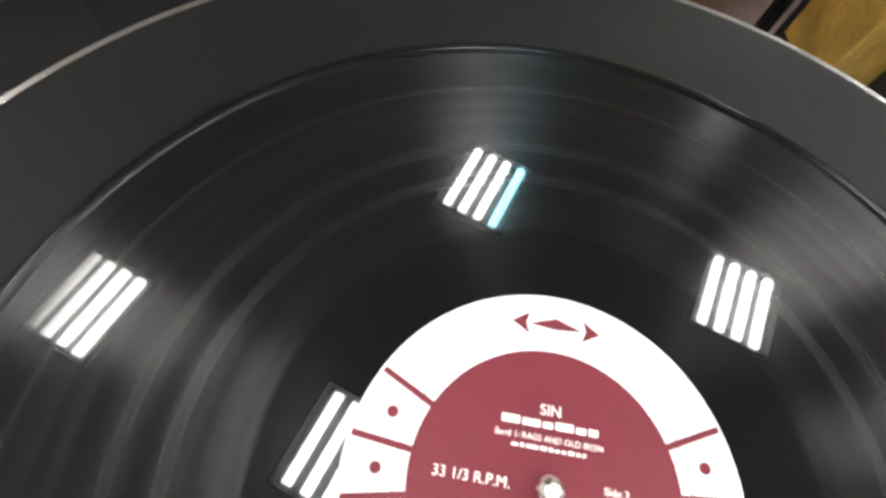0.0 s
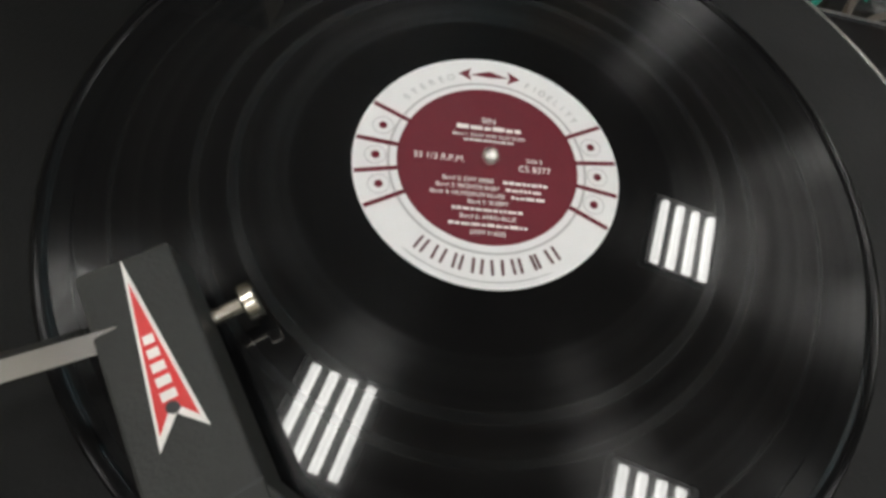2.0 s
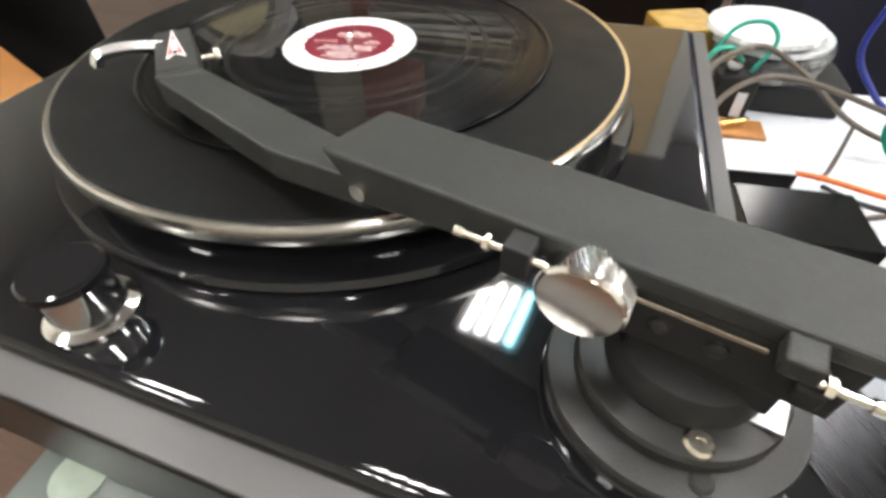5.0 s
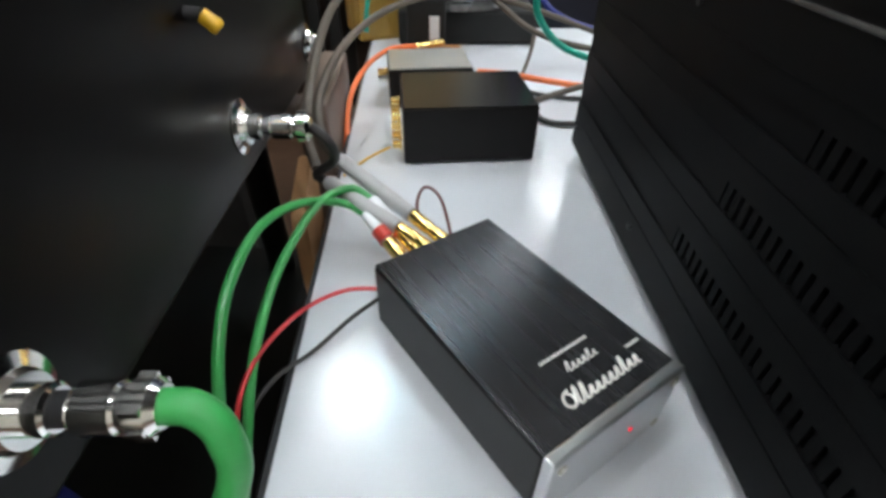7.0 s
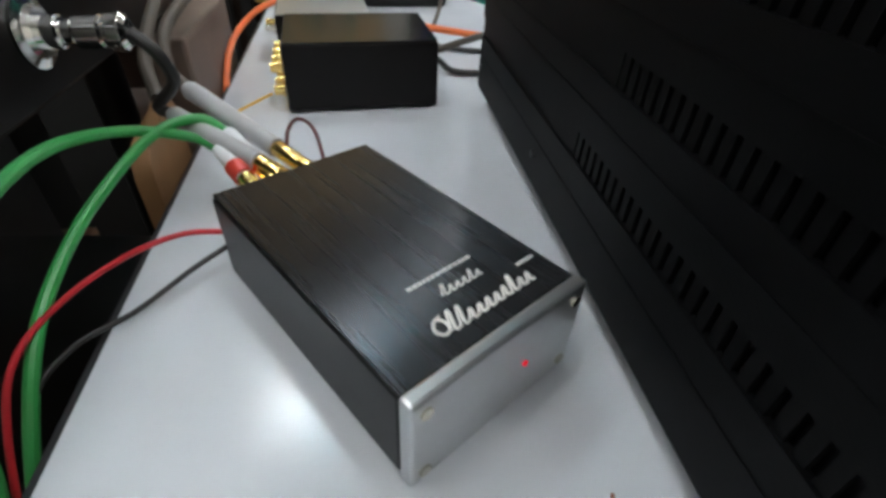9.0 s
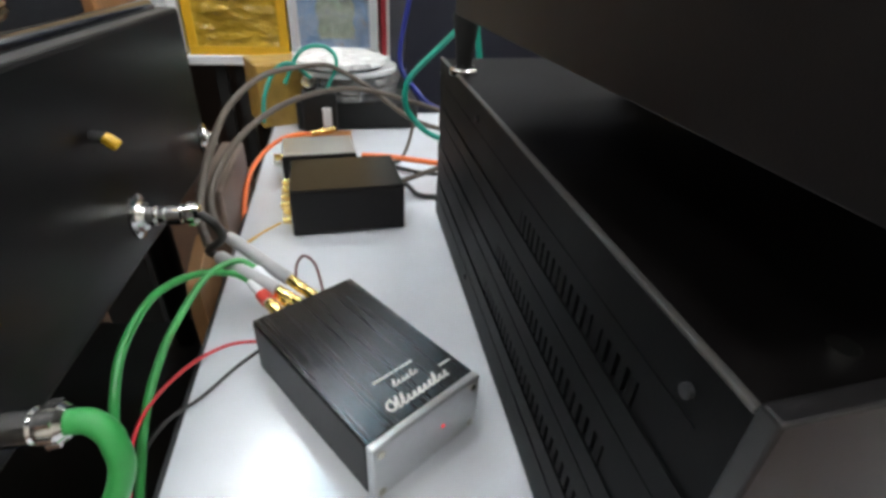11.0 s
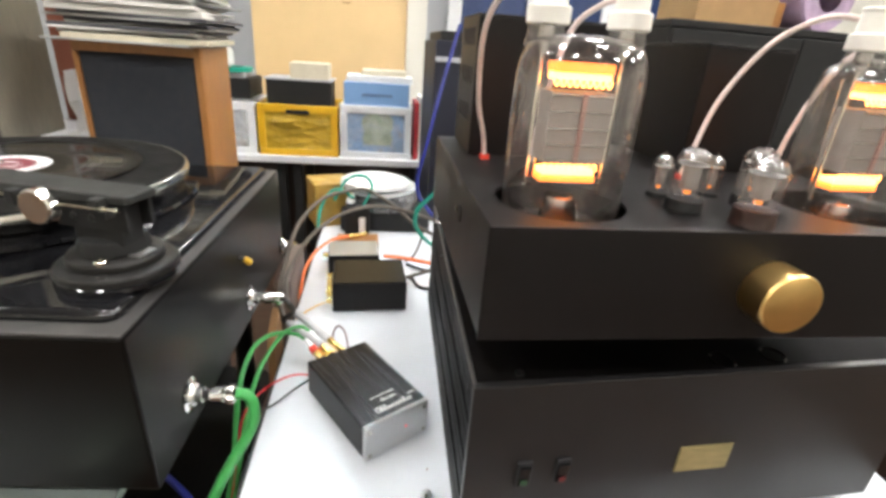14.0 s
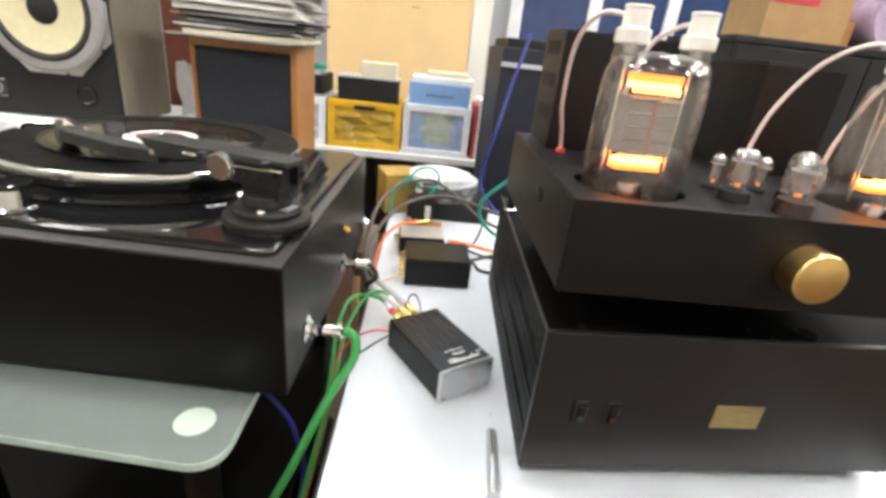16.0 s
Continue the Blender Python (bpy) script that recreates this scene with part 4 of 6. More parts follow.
wire("red_wire", [gp, (0.352, -0.085, 0.737), (0.327, -0.10, 0.735), (0.309, -0.128, 0.733), (0.302, -0.155, 0.728), (0.299, -0.175, 0.705), (0.293, -0.20, 0.65), (0.276, -0.25, 0.54), (0.25, -0.3, 0.4)], 0.0015, RED_WIRE, "thin red wire running off the bench")
wire("black_wire", [gp + Vector((0.002, 0.001, -0.004)), (0.356, -0.095, 0.722), (0.334, -0.118, 0.717), (0.314, -0.14, 0.718), (0.303, -0.162, 0.708), (0.298, -0.185, 0.67), (0.29, -0.22, 0.58)], 0.0015, BLACK_WIRE, "thin black wire running off the bench")
ra, rb = PLUG_ENDS["brown_a"], PLUG_ENDS["brown_b"]
c2 = (SX + 0.047, -0.0055, 0.8155)
wire("black_cable", [c2, (SX + 0.058, -0.008, 0.805), (SX + 0.058, 0.004, 0.785), (0.322, 0.016, 0.766), ra], 0.0036, BLACK_WIRE, "black cable from the plinth plug to the small box")
wire("grey_cable", [rb, (0.323, 0.05, 0.78), (0.316, 0.10, 0.797), (0.328, 0.22, 0.808), (0.365, 0.36, 0.808), (0.43, 0.45, 0.808), (0.50, 0.46, 0.806), (0.60, 0.45, 0.781), (0.72, 0.43, 0.745), (0.80, 0.40, 0.735)], 0.0043, GREY_WIRE, "grey-brown cable arching over the boxes")
wire("grey_cable", [(0.322, 0.018, 0.77), (0.312, 0.05, 0.79), (0.309, 0.13, 0.815), (0.315, 0.25, 0.838), (0.345, 0.38, 0.848), (0.40, 0.465, 0.845)], 0.0043, GREY_WIRE, "grey-brown cable rising to the adapter")
OFFCUT = mat("tan_hardboard", (0.29, 0.155, 0.066), 0.6, var=0.15, scale=25)
cut = thing("card_offcut", (0.298, 0.055, 0.0), "tan board offcut wedged between plinth and bench", "board")
part("board", turned(prism(round_rect(-0.055, 0.055, 0.0, 0.145, 0.018), -0.006, 0.006, 0.001), pose(0.299, 0.055, 0.595, 90, 0, 96)), OFFCUT, cut)
# added support, coloured black for the darkness of the gap
part("stand_off", box(0.288, 0.308, 0.02, 0.09, 0.0, 0.5945, 0.002), MATT_BLACK, cut, "black support added below the board for the dark gap")
solo("pink_card", turned(box(-0.001, 0.001, -0.022, 0.022, 0.0, 0.66, 0.0003), pose(0.3125, -0.045, 0.0, 0, 0, 4)), mat("magenta_card", (0.5, 0.06, 0.18), 0.55), "magenta card strip standing at the bench edge", "card", at=(0.3125, -0.045, 0.0))
solo("plastic_case", box(0.284, 0.314, 0.13, 0.30, 0.0, 0.775, 0.004), mat("brownish_grey_plastic", (0.14, 0.1, 0.08), 0.5), "brownish grey case standing behind the plinth", "case", at=(0.3, 0.2, 0.0))

# ---- black step-up box ----
LID_BLACK = mat("black_lid", (0.005, 0.005, 0.005), 0.2, var=0.2, scale=30, spec=0.2)
su = thing("stepup_box", (0.451, 0.177, TABLE_Z), "plain black box with a row of gold sockets", "box", rz=3)
part("body", box(-0.067, 0.067, -0.05, 0.052, 0.002, 0.059, 0.002), CHASSIS, su, local=True)
part("lid", box(-0.066, 0.066, -0.049, 0.051, 0.059, 0.0602, 0.0005), LID_BLACK, su, "glossy black top", local=True)
for k in range(4):
    part("jack", along((-0.069, -0.034 + 0.022 * k, 0.036), (-1, -0.034 + 0.022 * k, 0.036), [(0, 0), (0.0058, 0), (0.0058, 0.002), (0.0042, 0.0025), (0.0042, 0.0095), (0, 0.0095)], 18), GOLD, su, "gold socket", local=True)
    part("jack", along((-0.069, -0.034 + 0.022 * k, 0.016), (-1, -0.034 + 0.022 * k, 0.016), [(0, 0), (0.0058, 0), (0.0058, 0.002), (0.0042, 0.0025), (0.0042, 0.0095), (0, 0.0095)], 18), GOLD, su, "gold socket", local=True)
for x in (-0.06, 0.06):
    for y in (-0.04, 0.042):
        part("foot", rod((x, y, 0), (x, y, 0.0022), 0.005, 12), BLACK_EDGE, su, local=True)
wire("yellow_wire", [(0.372, 0.14, 0.726), (0.352, 0.135, 0.718), (0.338, 0.12, 0.7155), (0.327, 0.10, 0.7155)], 0.0012, YELLOW, "thin yellow wire on the bench")
DARK_RED = mat("dark_red_wire", (0.09, 0.015, 0.015), 0.4)
wire("dark_red_wire", [(0.425, -0.035, 0.74), (0.418, -0.005, 0.755), (0.407, 0.008, 0.758), (0.40, 0.0, 0.752), (0.40, -0.02, 0.74)], 0.0013, DARK_RED, "thin dark red wire loop behind the small box")

# grey box and wooden block behind
gb2 = thing("grey_box", (0.415, 0.312, TABLE_Z), "small grey metal box with black sides", "box", rz=4)
part("body", box(-0.052, 0.052, -0.04, 0.04, 0.0, 0.048, 0.002), CHASSIS, gb2, local=True)
part("lid", box(-0.05, 0.05, -0.038, 0.038, 0.048, 0.0495, 0.0005), ALU, gb2, "grey metal lid", local=True)
for k in range(2):
    part("jack", along((-0.052, -0.012 + 0.026 * k, 0.028), (-1, -0.012 + 0.026 * k, 0.028), [(0, 0), (0.006, 0), (0.006, 0.003), (0.0048, 0.0035), (0.0048, 0.013), (0, 0.013)], 18), GOLD if k else CHROME, gb2, local=True)
solo("wooden_block", box(0.37, 0.467, 0.41, 0.465, TABLE_Z, TABLE_Z + 0.022, 0.002), WOOD, "small brown wooden block on the bench", "block", at=(0.42, 0.437, TABLE_Z))
op = thing("orange_plug", (0.41, 0.43, TABLE_Z + 0.03), "gold plug on an orange cable", "plug")
part("shell", along((0.395, 0.425, 0.7415), (0.45, 0.45, 0.745), [(0, 0), (0.004, 0), (0.0058, 0.004), (0.0058, 0.045), (0.004, 0.05), (0, 0.05)], 18), GOLD, op)
wire("orange_cable", [(0.40, 0.427, 0.7425), (0.382, 0.40, 0.750), (0.360, 0.36, 0.757), (0.336, 0.31, 0.752), (0.320, 0.25, 0.735), (0.3185, 0.19, 0.70), (0.3185, 0.14, 0.64), (0.318, 0.10, 0.5)], 0.0034, ORANGE_WIRE, "orange cable curling to the bench edge")
wire("orange_cable", [(0.478, 0.31, 0.745), (0.52, 0.308, 0.742), (0.6, 0.29, 0.735), (0.72, 0.27, 0.728)], 0.004, ORANGE_WIRE, "orange cable crossing the bench")
wire("grey_cable", [(0.50, 0.22, 0.73), (0.54, 0.235, 0.736), (0.60, 0.25, 0.748), (0.68, 0.27, 0.756), (0.78, 0.28, 0.75)], 0.0038, GREY_WIRE, "grey-brown cable behind the black box")
wire("black_cable", [(0.50, 0.25, 0.73), (0.535, 0.245, 0.724), (0.55, 0.22, 0.7178), (0.575, 0.21, 0.7178), (0.62, 0.215, 0.7178)], 0.0035, BLACK_WIRE, "black cable on the bench")
wire("black_cable", [(0.53, 0.33, 0.717), (0.57, 0.30, 0.717), (0.62, 0.29, 0.717), (0.70, 0.31, 0.717)], 0.003, BLACK_WIRE, "black cable on the bench")
SILVER_PLASTIC = mat("silver_plastic", (0.55, 0.55, 0.56), 0.3, 0.6, var=0.06)
pen = thing("pen", (0.521, -0.31, TABLE_Z), "silver ballpoint pen lying on the bench", "pen")
part("barrel", along((0.516, -0.372, TABLE_Z + 0.0072), (0.524, -0.268, TABLE_Z + 0.0072), [(0, 0), (0.005, 0), (0.0068, 0.012), (0.0071, 0.05), (0.0066, 0.095), (0.005, 0.1), (0, 0.104)], 24), SILVER_PLASTIC, pen)
part("clip", turned(box(-0.0012, 0.0012, 0.0, 0.038, 0.0138, 0.015, 0.0003), Matrix.Translation((0.5195, -0.318, TABLE_Z)) @ Matrix.Rotation(radians(-4.4), 4, "Z")), CHROME, pen)

# crumbs on the bench
for x, y, a in ((0.381, -0.216, 20), (0.528, -0.235, 70)):
    crumb = bmesh.new()
    bmesh.ops.create_icosphere(crumb, subdivisions=1, radius=0.0012, matrix=pose(x, y, TABLE_Z + 0.0006, 0, 0, a) @ Matrix.Diagonal((1.6, 0.8, 0.6, 1)))
    solo("crumb", crumb, BRICK_RED, "tiny brown crumb on the white bench", "crumb", group="crumbs", at=(x, y, TABLE_Z))

# ---- power amplifier below ----
# the lower case stands slightly askew and out of square on the bench
ASKEW = Matrix(((1, 0.03, 0, 0.00867), (0.055, 1, 0, -0.03459), (0, 0, 1, 0), (0, 0, 0, 1)))
LX0, LX1, LY0, LY1, LZ0, LZ1 = 0.549, 1.022, -0.337, 0.15, 0.727, 0.917


def case_part(name, bm, *rest):
    return part(name, turned(bm, ASKEW), *rest)


TOP_BLACK = mat("black_top_paint", (0.0035, 0.003, 0.003), 0.58, var=0.2, scale=20, bump=0.05, bscale=300, spec=0.06)
BADGE = mat("dull_gold_plate", (0.5, 0.42, 0.2), 0.35, 0.7, var=0.3, scale=40, stretch=(1, 1, 4))
# the highlight along the folded top edge is put into this grey
EDGE_HIGHLIGHT = mat("grey_edge_highlight", (0.05, 0.047, 0.044), 0.42, var=0.3, scale=90, bump=0.1, bscale=600)
la = thing("power_supply", (0.78, -0.1, TABLE_Z), "low black metal amplifier case with slotted sides", "amplifier")
case_part("chassis", box(LX0 + 0.006, LX1 - 0.006, LY0 + 0.006, LY1, LZ0 + 0.002, LZ1 - 0.006, 0.001), SHADE_BLACK, la)
case_part("top_plate", box(LX0 + 0.001, LX1 - 0.001, LY0 + 0.006, LY1, LZ1 - 0.0058, LZ1 - 0.003, 0.0006), TOP_BLACK, la, "satin black top plate")
case_part("front_panel", box(LX0 - 0.002, LX1 + 0.002, LY0 - 0.002, LY0 + 0.0055, LZ0 + 0.011, LZ1 + 0.003, 0.0012), FRONT_BLACK, la, "black front panel")
for side, x in ((-1, LX0), (1, LX1)):
    panel = bmesh.new()
    xa, xb = (x + 0.0005, x + 0.004) if side < 0 else (x - 0.004, x - 0.0005)
    rows = ((0.782, -0.085, 0), (0.828, -0.110, 0), (0.873, -0.148, 4))
    edges = [LZ0 + 0.001] + [v for z, *_ in rows for v in (z - 0.0075, z + 0.0075)] + [LZ1 - 0.003]
    for a, b in zip(edges[::2], edges[1::2]):
        box(xa, xb, LY0 + 0.0058, LY1, a, b, bm=panel)
    for z, y1, gap in rows:
        xc, xd = (xa + 0.0012, xb + 0.0005) if side < 0 else (xa - 0.0005, xb - 0.0012)
        n = int((y1 + 0.292) / 0.0078)
        box(xc, xd, LY0 + 0.0058, y1 - n * 0.0078, z - 0.0075, z + 0.0075, bm=panel)
        box(xc, xd, y1, LY1, z - 0.0075, z + 0.0075, bm=panel)
        for k in range(n):
            y = y1 - (k + 0.5) * 0.0078
            w = 0.0039 if k == n - 1 - gap else 0.0024
            box(xc, xd, y - w, y + w, z - 0.0075, z + 0.0075, bm=panel)
    case_part("top_flange", box(x - 0.001 if side < 0 else x - 0.0025, x + 0.0025 if side < 0 else x + 0.001, LY0 + 0.006, LY1, LZ1 - 0.0028, LZ1 - 0.0008, 0.0008), EDGE_HIGHLIGHT, la, "folded top edge worn to grey")
    case_part("side_panel", panel, SHADE_BLACK, la, "black side panel with three rows of slots")
    for z in (0.757, 0.805, 0.850, 0.891):
        case_part("fold_line", box(xa - 0.0004 if side < 0 else xb, xa if side < 0 else xb + 0.0004, LY0 + 0.02, LY1 - 0.004, z - 0.0006, z + 0.0006), SHADE_BLACK, la)
    for y in (-0.31, -0.03, 0.14):
        for z in (0.748, 0.9):
            case_part("screw", rod((x + side * 0.0018, y, z), (x - side * 0.001, y, z), 0.0026, 12), BLACK_EDGE, la)
for x in (LX0 + 0.04, LX1 - 0.04):
    for y in (LY0 + 0.05, LY1 - 0.05):
        case_part("foot", rod((x, y, TABLE_Z), (x, y, LZ0 + 0.002), 0.014, 20), BLACK_EDGE, la)
for x, led in ((0.603, LED_GREEN), (0.640, LED_RED)):
    s1 = case_part("rocker_switch", box(x - 0.0075, x + 0.0075, LY0 - 0.0045, LY0 - 0.0015, 0.805, 0.835, 0.001), BLACK_EDGE, la, "black rocker switch")
    case_part("rocker", turned(box(-0.0055, 0.0055, -0.003, 0.0, -0.012, 0.012, 0.0008), Matrix.Translation((x, LY0 - 0.004, 0.82)) @ Matrix.Rotation(radians(7), 4, "X")), GLOSS_BLACK, s1)
    case_part("lamp", box(x - 0.003, x + 0.003, LY0 - 0.0085, LY0 - 0.0068, 0.811, 0.816, 0.0005), mat("dim_lens_" + ("g" if led is LED_GREEN else "r"), (0.03, 0.09, 0.04) if led is LED_GREEN else (0.14, 0.02, 0.02), 0.3), s1)
case_part("badge", box(0.760, 0.818, LY0 - 0.004, LY0 - 0.002, 0.804, 0.835, 0.0005), BADGE, la, "dull gold name plate")
case_part("top_screw", rod((0.592, -0.317, LZ1 - 0.0032), (0.592, -0.317, LZ1 - 0.0005), 0.0048, 20), STEEL, la, "small bright screw")
for x, y in ((0.797, -0.313), (0.857, -0.309)):
    case_part("grommet", lathe([(0.0105, -0.001), (0.0128, -0.001), (0.0132, 0.0008), (0.0118, 0.0017), (0.0105, 0.0008), (0.0105, -0.001)], 32, Matrix.Translation((x, y, LZ1 - 0.003))), GLOSS_BLACK, la, "glossy black ring")

plug = thing("mains_plug", (0.568, 0.065, LZ1 - 0.003), "upright black plug with a silver collar on the lower case", "plug")
part("collar", lathe([(0, LZ1 - 0.003), (0.0135, LZ1 - 0.003), (0.0135, LZ1 + 0.001), (0.011, LZ1 + 0.003), (0, LZ1 + 0.003)], 24, Matrix.Translation((0.568, 0.065, 0))), STEEL, plug, "silver collar")
part("grip", lathe([(0, LZ1 + 0.003), (0.0075, LZ1 + 0.003), (0.0085, LZ1 + 0.02), (0.0125, LZ1 + 0.046), (0.0115, LZ1 + 0.05), (0, LZ1 + 0.05)], 20, Matrix.Translation((0.568, 0.065, 0))), MATT_BLACK, plug)

# ---- valve amplifier above ----
UX0, UX1, UY0, UY1, UZ0, UZ1 = 0.5425, 0.9575, -0.350, 0.0, 0.9715, 1.0625
ua = thing("valve_amplifier", (0.78, -0.11, LZ1), "black valve amplifier with two large glowing valves", "amplifier")
for x, y in ((0.738, -0.19), (0.862, -0.19), (0.70, -0.03), (0.80, -0.03)):
    part("foot", lathe([(0, LZ1 - 0.003), (0.015, LZ1 - 0.003), (0.016, LZ1 - 0.001), (0.016, LZ1 + 0.012), (0.013, LZ1 + 0.016), (0.013, UZ0 + 0.001), (0, UZ0 + 0.001)], 28, Matrix.Translation((x, y, 0))), BLACK_EDGE, ua)
part("bottom_tray", box(UX0 + 0.003, UX1 - 0.003, UY0 + 0.004, UY1 - 0.003, UZ0, UZ1 - 0.045), CHASSIS, ua)
part("side_wall", box(UX0, UX0 + 0.003, UY0 + 0.004, UY1, UZ0, UZ1 - 0.0024, 0.0006), CHASSIS, ua)
part("side_wall", box(UX1 - 0.003, UX1, UY0 + 0.004, UY1, UZ0, UZ1 - 0.0024, 0.0006), CHASSIS, ua)
part("back_wall", box(UX0 + 0.003, UX1 - 0.003, UY1 - 0.003, UY1, UZ0, UZ1 - 0.0024), CHASSIS, ua)
part("front_panel", box(UX0 - 0.001, UX1 + 0.001, UY0, UY0 + 0.0038, UZ0 - 0.001, UZ1 + 0.001, 0.001), CHASSIS, ua, "black front panel")
V1, V2 = (0.6158, -0.2795), (0.8862, -0.2737)


def holed_deck(x0, x1, y0, y1, z0, z1, holes, r):
    """A sheet with round openings that go through it."""
    own = bmesh.new()
    loops = [[(x0, y0), (x1, y0), (x1, y1), (x0, y1)]]
    loops += [[(cx + r * math.cos(2 * math.pi * k / 48), cy + r * math.sin(2 * math.pi * k / 48)) for k in range(48)] for cx, cy in holes]
    edges = []
    for loop in loops:
        vs = [own.verts.new((x, y, z1)) for x, y in loop]
        edges += [own.edges.new((vs[k], vs[(k + 1) % len(vs)])) for k in range(len(vs))]
    bmesh.ops.triangle_fill(own, edges=edges, use_beauty=True)
    res = bmesh.ops.extrude_face_region(own, geom=own.faces[:])
    for v in res["geom"]:
        if isinstance(v, bmesh.types.BMVert):
            v.co.z = z0
    return own


part("deck", holed_deck(UX0 + 0.0005, UX1 - 0.0005, UY0 + 0.004, UY1 - 0.0005, UZ1 - 0.0023, UZ1, (V1, V2), 0.0545), CHASSIS, ua, "black top deck with two round openings")
part("side_socket", along((UX0 - 0.001, -0.225, 1.03), (UX0 + 1, -0.225, 1.03), [(0, 0), (0.0085, 0), (0.009, 0.0012), (0, 0.0012)], 24), RUBBER, ua, "dark round socket")
part("side_pin", along((UX0 - 0.003, -0.218, 1.032), (UX0 + 1, -0.218, 1.032), [(0, 0), (0.0034, 0), (0.003, 0.003), (0, 0.003)], 14), NICKEL, ua, "bright pin")
part("volume_knob", along((0.770, UY0 + 0.001, 1.016), (0.770, UY0 - 1, 1.016), [(0, 0), (0.0235, 0), (0.0245, 0.001), (0.0245, 0.0245), (0.0235, 0.0265), (0.022, 0.027), (0, 0.0268)], 64), GOLD_KNOB, ua, "large brushed gold volume knob")


def big_valve(cx, cy, turn):
    """A large glass valve with two top terminals, standing in a round opening of the deck."""
    v = thing("large_valve", (cx, cy, UZ1), "large glass transmitting valve glowing orange inside", "valve", rz=turn, group="large valves")
    part("socket", lathe([(0, -0.0449), (0.035, -0.0449), (0.035, -0.036), (0.03, -0.032), (0, -0.032)], 32), SHADE_BLACK, v, "black socket inside the deck", local=True)
    outer = [(0, -0.030), (0.028, -0.029), (0.042, -0.021), (0.0478, -0.006), (0.0486, 0.016), (0.0489, 0.04), (0.0491, 0.075), (0.0488, 0.096), (0.0474, 0.108), (0.0432, 0.1175), (0.0335, 0.1235), (0.016, 0.1265), (0, 0.127)]
    part("envelope", lathe(outer, 48), GLASS, v, "clear glass bulb", local=True, sharp=80)
    for s in (-1, 1):
        at = Matrix.Translation((s * 0.0315, 0, 0))
        part("neck", lathe([(0.0160, 0.1165), (0.0142, 0.1225), (0.0136, 0.128), (0.0136, 0.1335)], 28, at), GLASS, v, "short glass neck", local=True, sharp=80)
        part("terminal_pin", lathe([(0, 0.112), (0.0035, 0.112), (0.0035, 0.121), (0.0062, 0.123), (0.0062, 0.133), (0, 0.133)], 20, at), CHROME_DIM, v, local=True)
        cap = lathe([(0, 0.1315), (0.0150, 0.1315), (0.0157, 0.1323), (0.0157, 0.1428), (0.0150, 0.1437), (0.0126, 0.1443), (0.0118, 0.1595), (0.0126, 0.1603), (0.0124, 0.1622), (0.0112, 0.163), (0, 0.163)], 32, at)
        part("terminal_cap", cap, CERAMIC, v, "white ceramic terminal cap", local=True)
    smoke = bmesh.new()
    cols = []
    for k in range(25):
        a = radians(-75 + k * 9)
        lift = 0.006 + 0.03 * math.sin(math.pi * k / 24)
        cols.append([smoke.verts.new((r * math.cos(a), r * math.sin(a), z)) for r, z in ((0.041, -0.0205), (0.0468, -0.006), (0.0475, lift * 0.5), (0.0478, lift))])
    for p, q in zip(cols, cols[1:]):
        for j in range(3):
            smoke.faces.new((p[j], q[j], q[j + 1], p[j + 1]))
    part("deposit", smoke, DEPOSIT, v, "dark smoky deposit inside the glass", local=True)
    # anode: flat ribbed box, hollow ends lit from inside
    an = bmesh.new()
    for s in (-1, 1):
        box(-0.0242, 0.0242, s * 0.013 - 0.0008, s * 0.013 + 0.0008, 0.034, 0.087, bm=an)
        box(s * 0.0242 - 0.0008, s * 0.0242 + 0.0008, -0.013, 0.013, 0.034, 0.087, bm=an)
    part("anode", an, ANODE, v, "grey ribbed anode plate", local=True)
    for k in range(5):
        z = 0.0355 + k * 0.0122
        part("rib", box(-0.0248, 0.0248, -0.0153, -0.0138, z, z + 0.0014, 0.0003), GETTER, v, local=True)
    part("seam", box(-0.0012, 0.0028, -0.0158, -0.0138, 0.034, 0.087, 0.0003), ANODE_WARM, v, local=True)
    # filament ends: a glowing bar with a comb of bright hairpins
    for z0, dz, thick in ((0.1075, -1, 0.0075), (0.0175, 1, 0.0055)):
        low, top = sorted((z0, z0 + dz * thick))
        part("heater_band", box(-0.0236, 0.0236, -0.009, 0.009, low, top, 0.0012), HEATER, v, "glowing orange filament end", local=True)
        low, top = sorted((z0 + dz * thick, z0 + dz * (thick + 0.0048)))
        part("heater_core", box(-0.0224, 0.0224, -0.0085, 0.0085, low, top, 0.001), HEATER_CORE, v, "bright yellow filament row", local=True)
        fil = bmesh.new()
        zt = z0 + dz * (thick + 0.0045)
        for k in range(9):
            x = -0.0210 + k * 0.00525
            cable([(x - 0.002, -0.0082, zt), (x - 0.0014, -0.0088, zt + dz * 0.003), (x, -0.0090, zt + dz * 0.0048), (x + 0.0014, -0.0088, zt + dz * 0.003), (x + 0.002, -0.0082, zt)], 0.0007, 6, 3, bm=fil)
        tagged(part("filament", fil, HEATER_CORE, v, "bright yellow-white filament", local=True), kind="stuff")
    part("shield", lathe([(0, 0.109), (0.0305, 0.109), (0.031, 0.1103), (0, 0.1103)], 32), GETTER, v, local=True)
    part("base_press", lathe([(0, -0.027), (0.018, -0.0265), (0.013, 0.004), (0.0, 0.0065)], 32), GETTER, v, local=True)
    for s in (-1, 1):
        part("support_rod", rod((s * 0.0325, 0.0, 0.006), (s * 0.0325, 0.0, 0.114), 0.0014, 8), NICKEL, v, local=True)
        part("lead", rod((s * 0.019, 0.016, 0.008), (s * 0.027, 0.016, 0.11), 0.0009, 8), NICKEL, v, local=True)
    return v


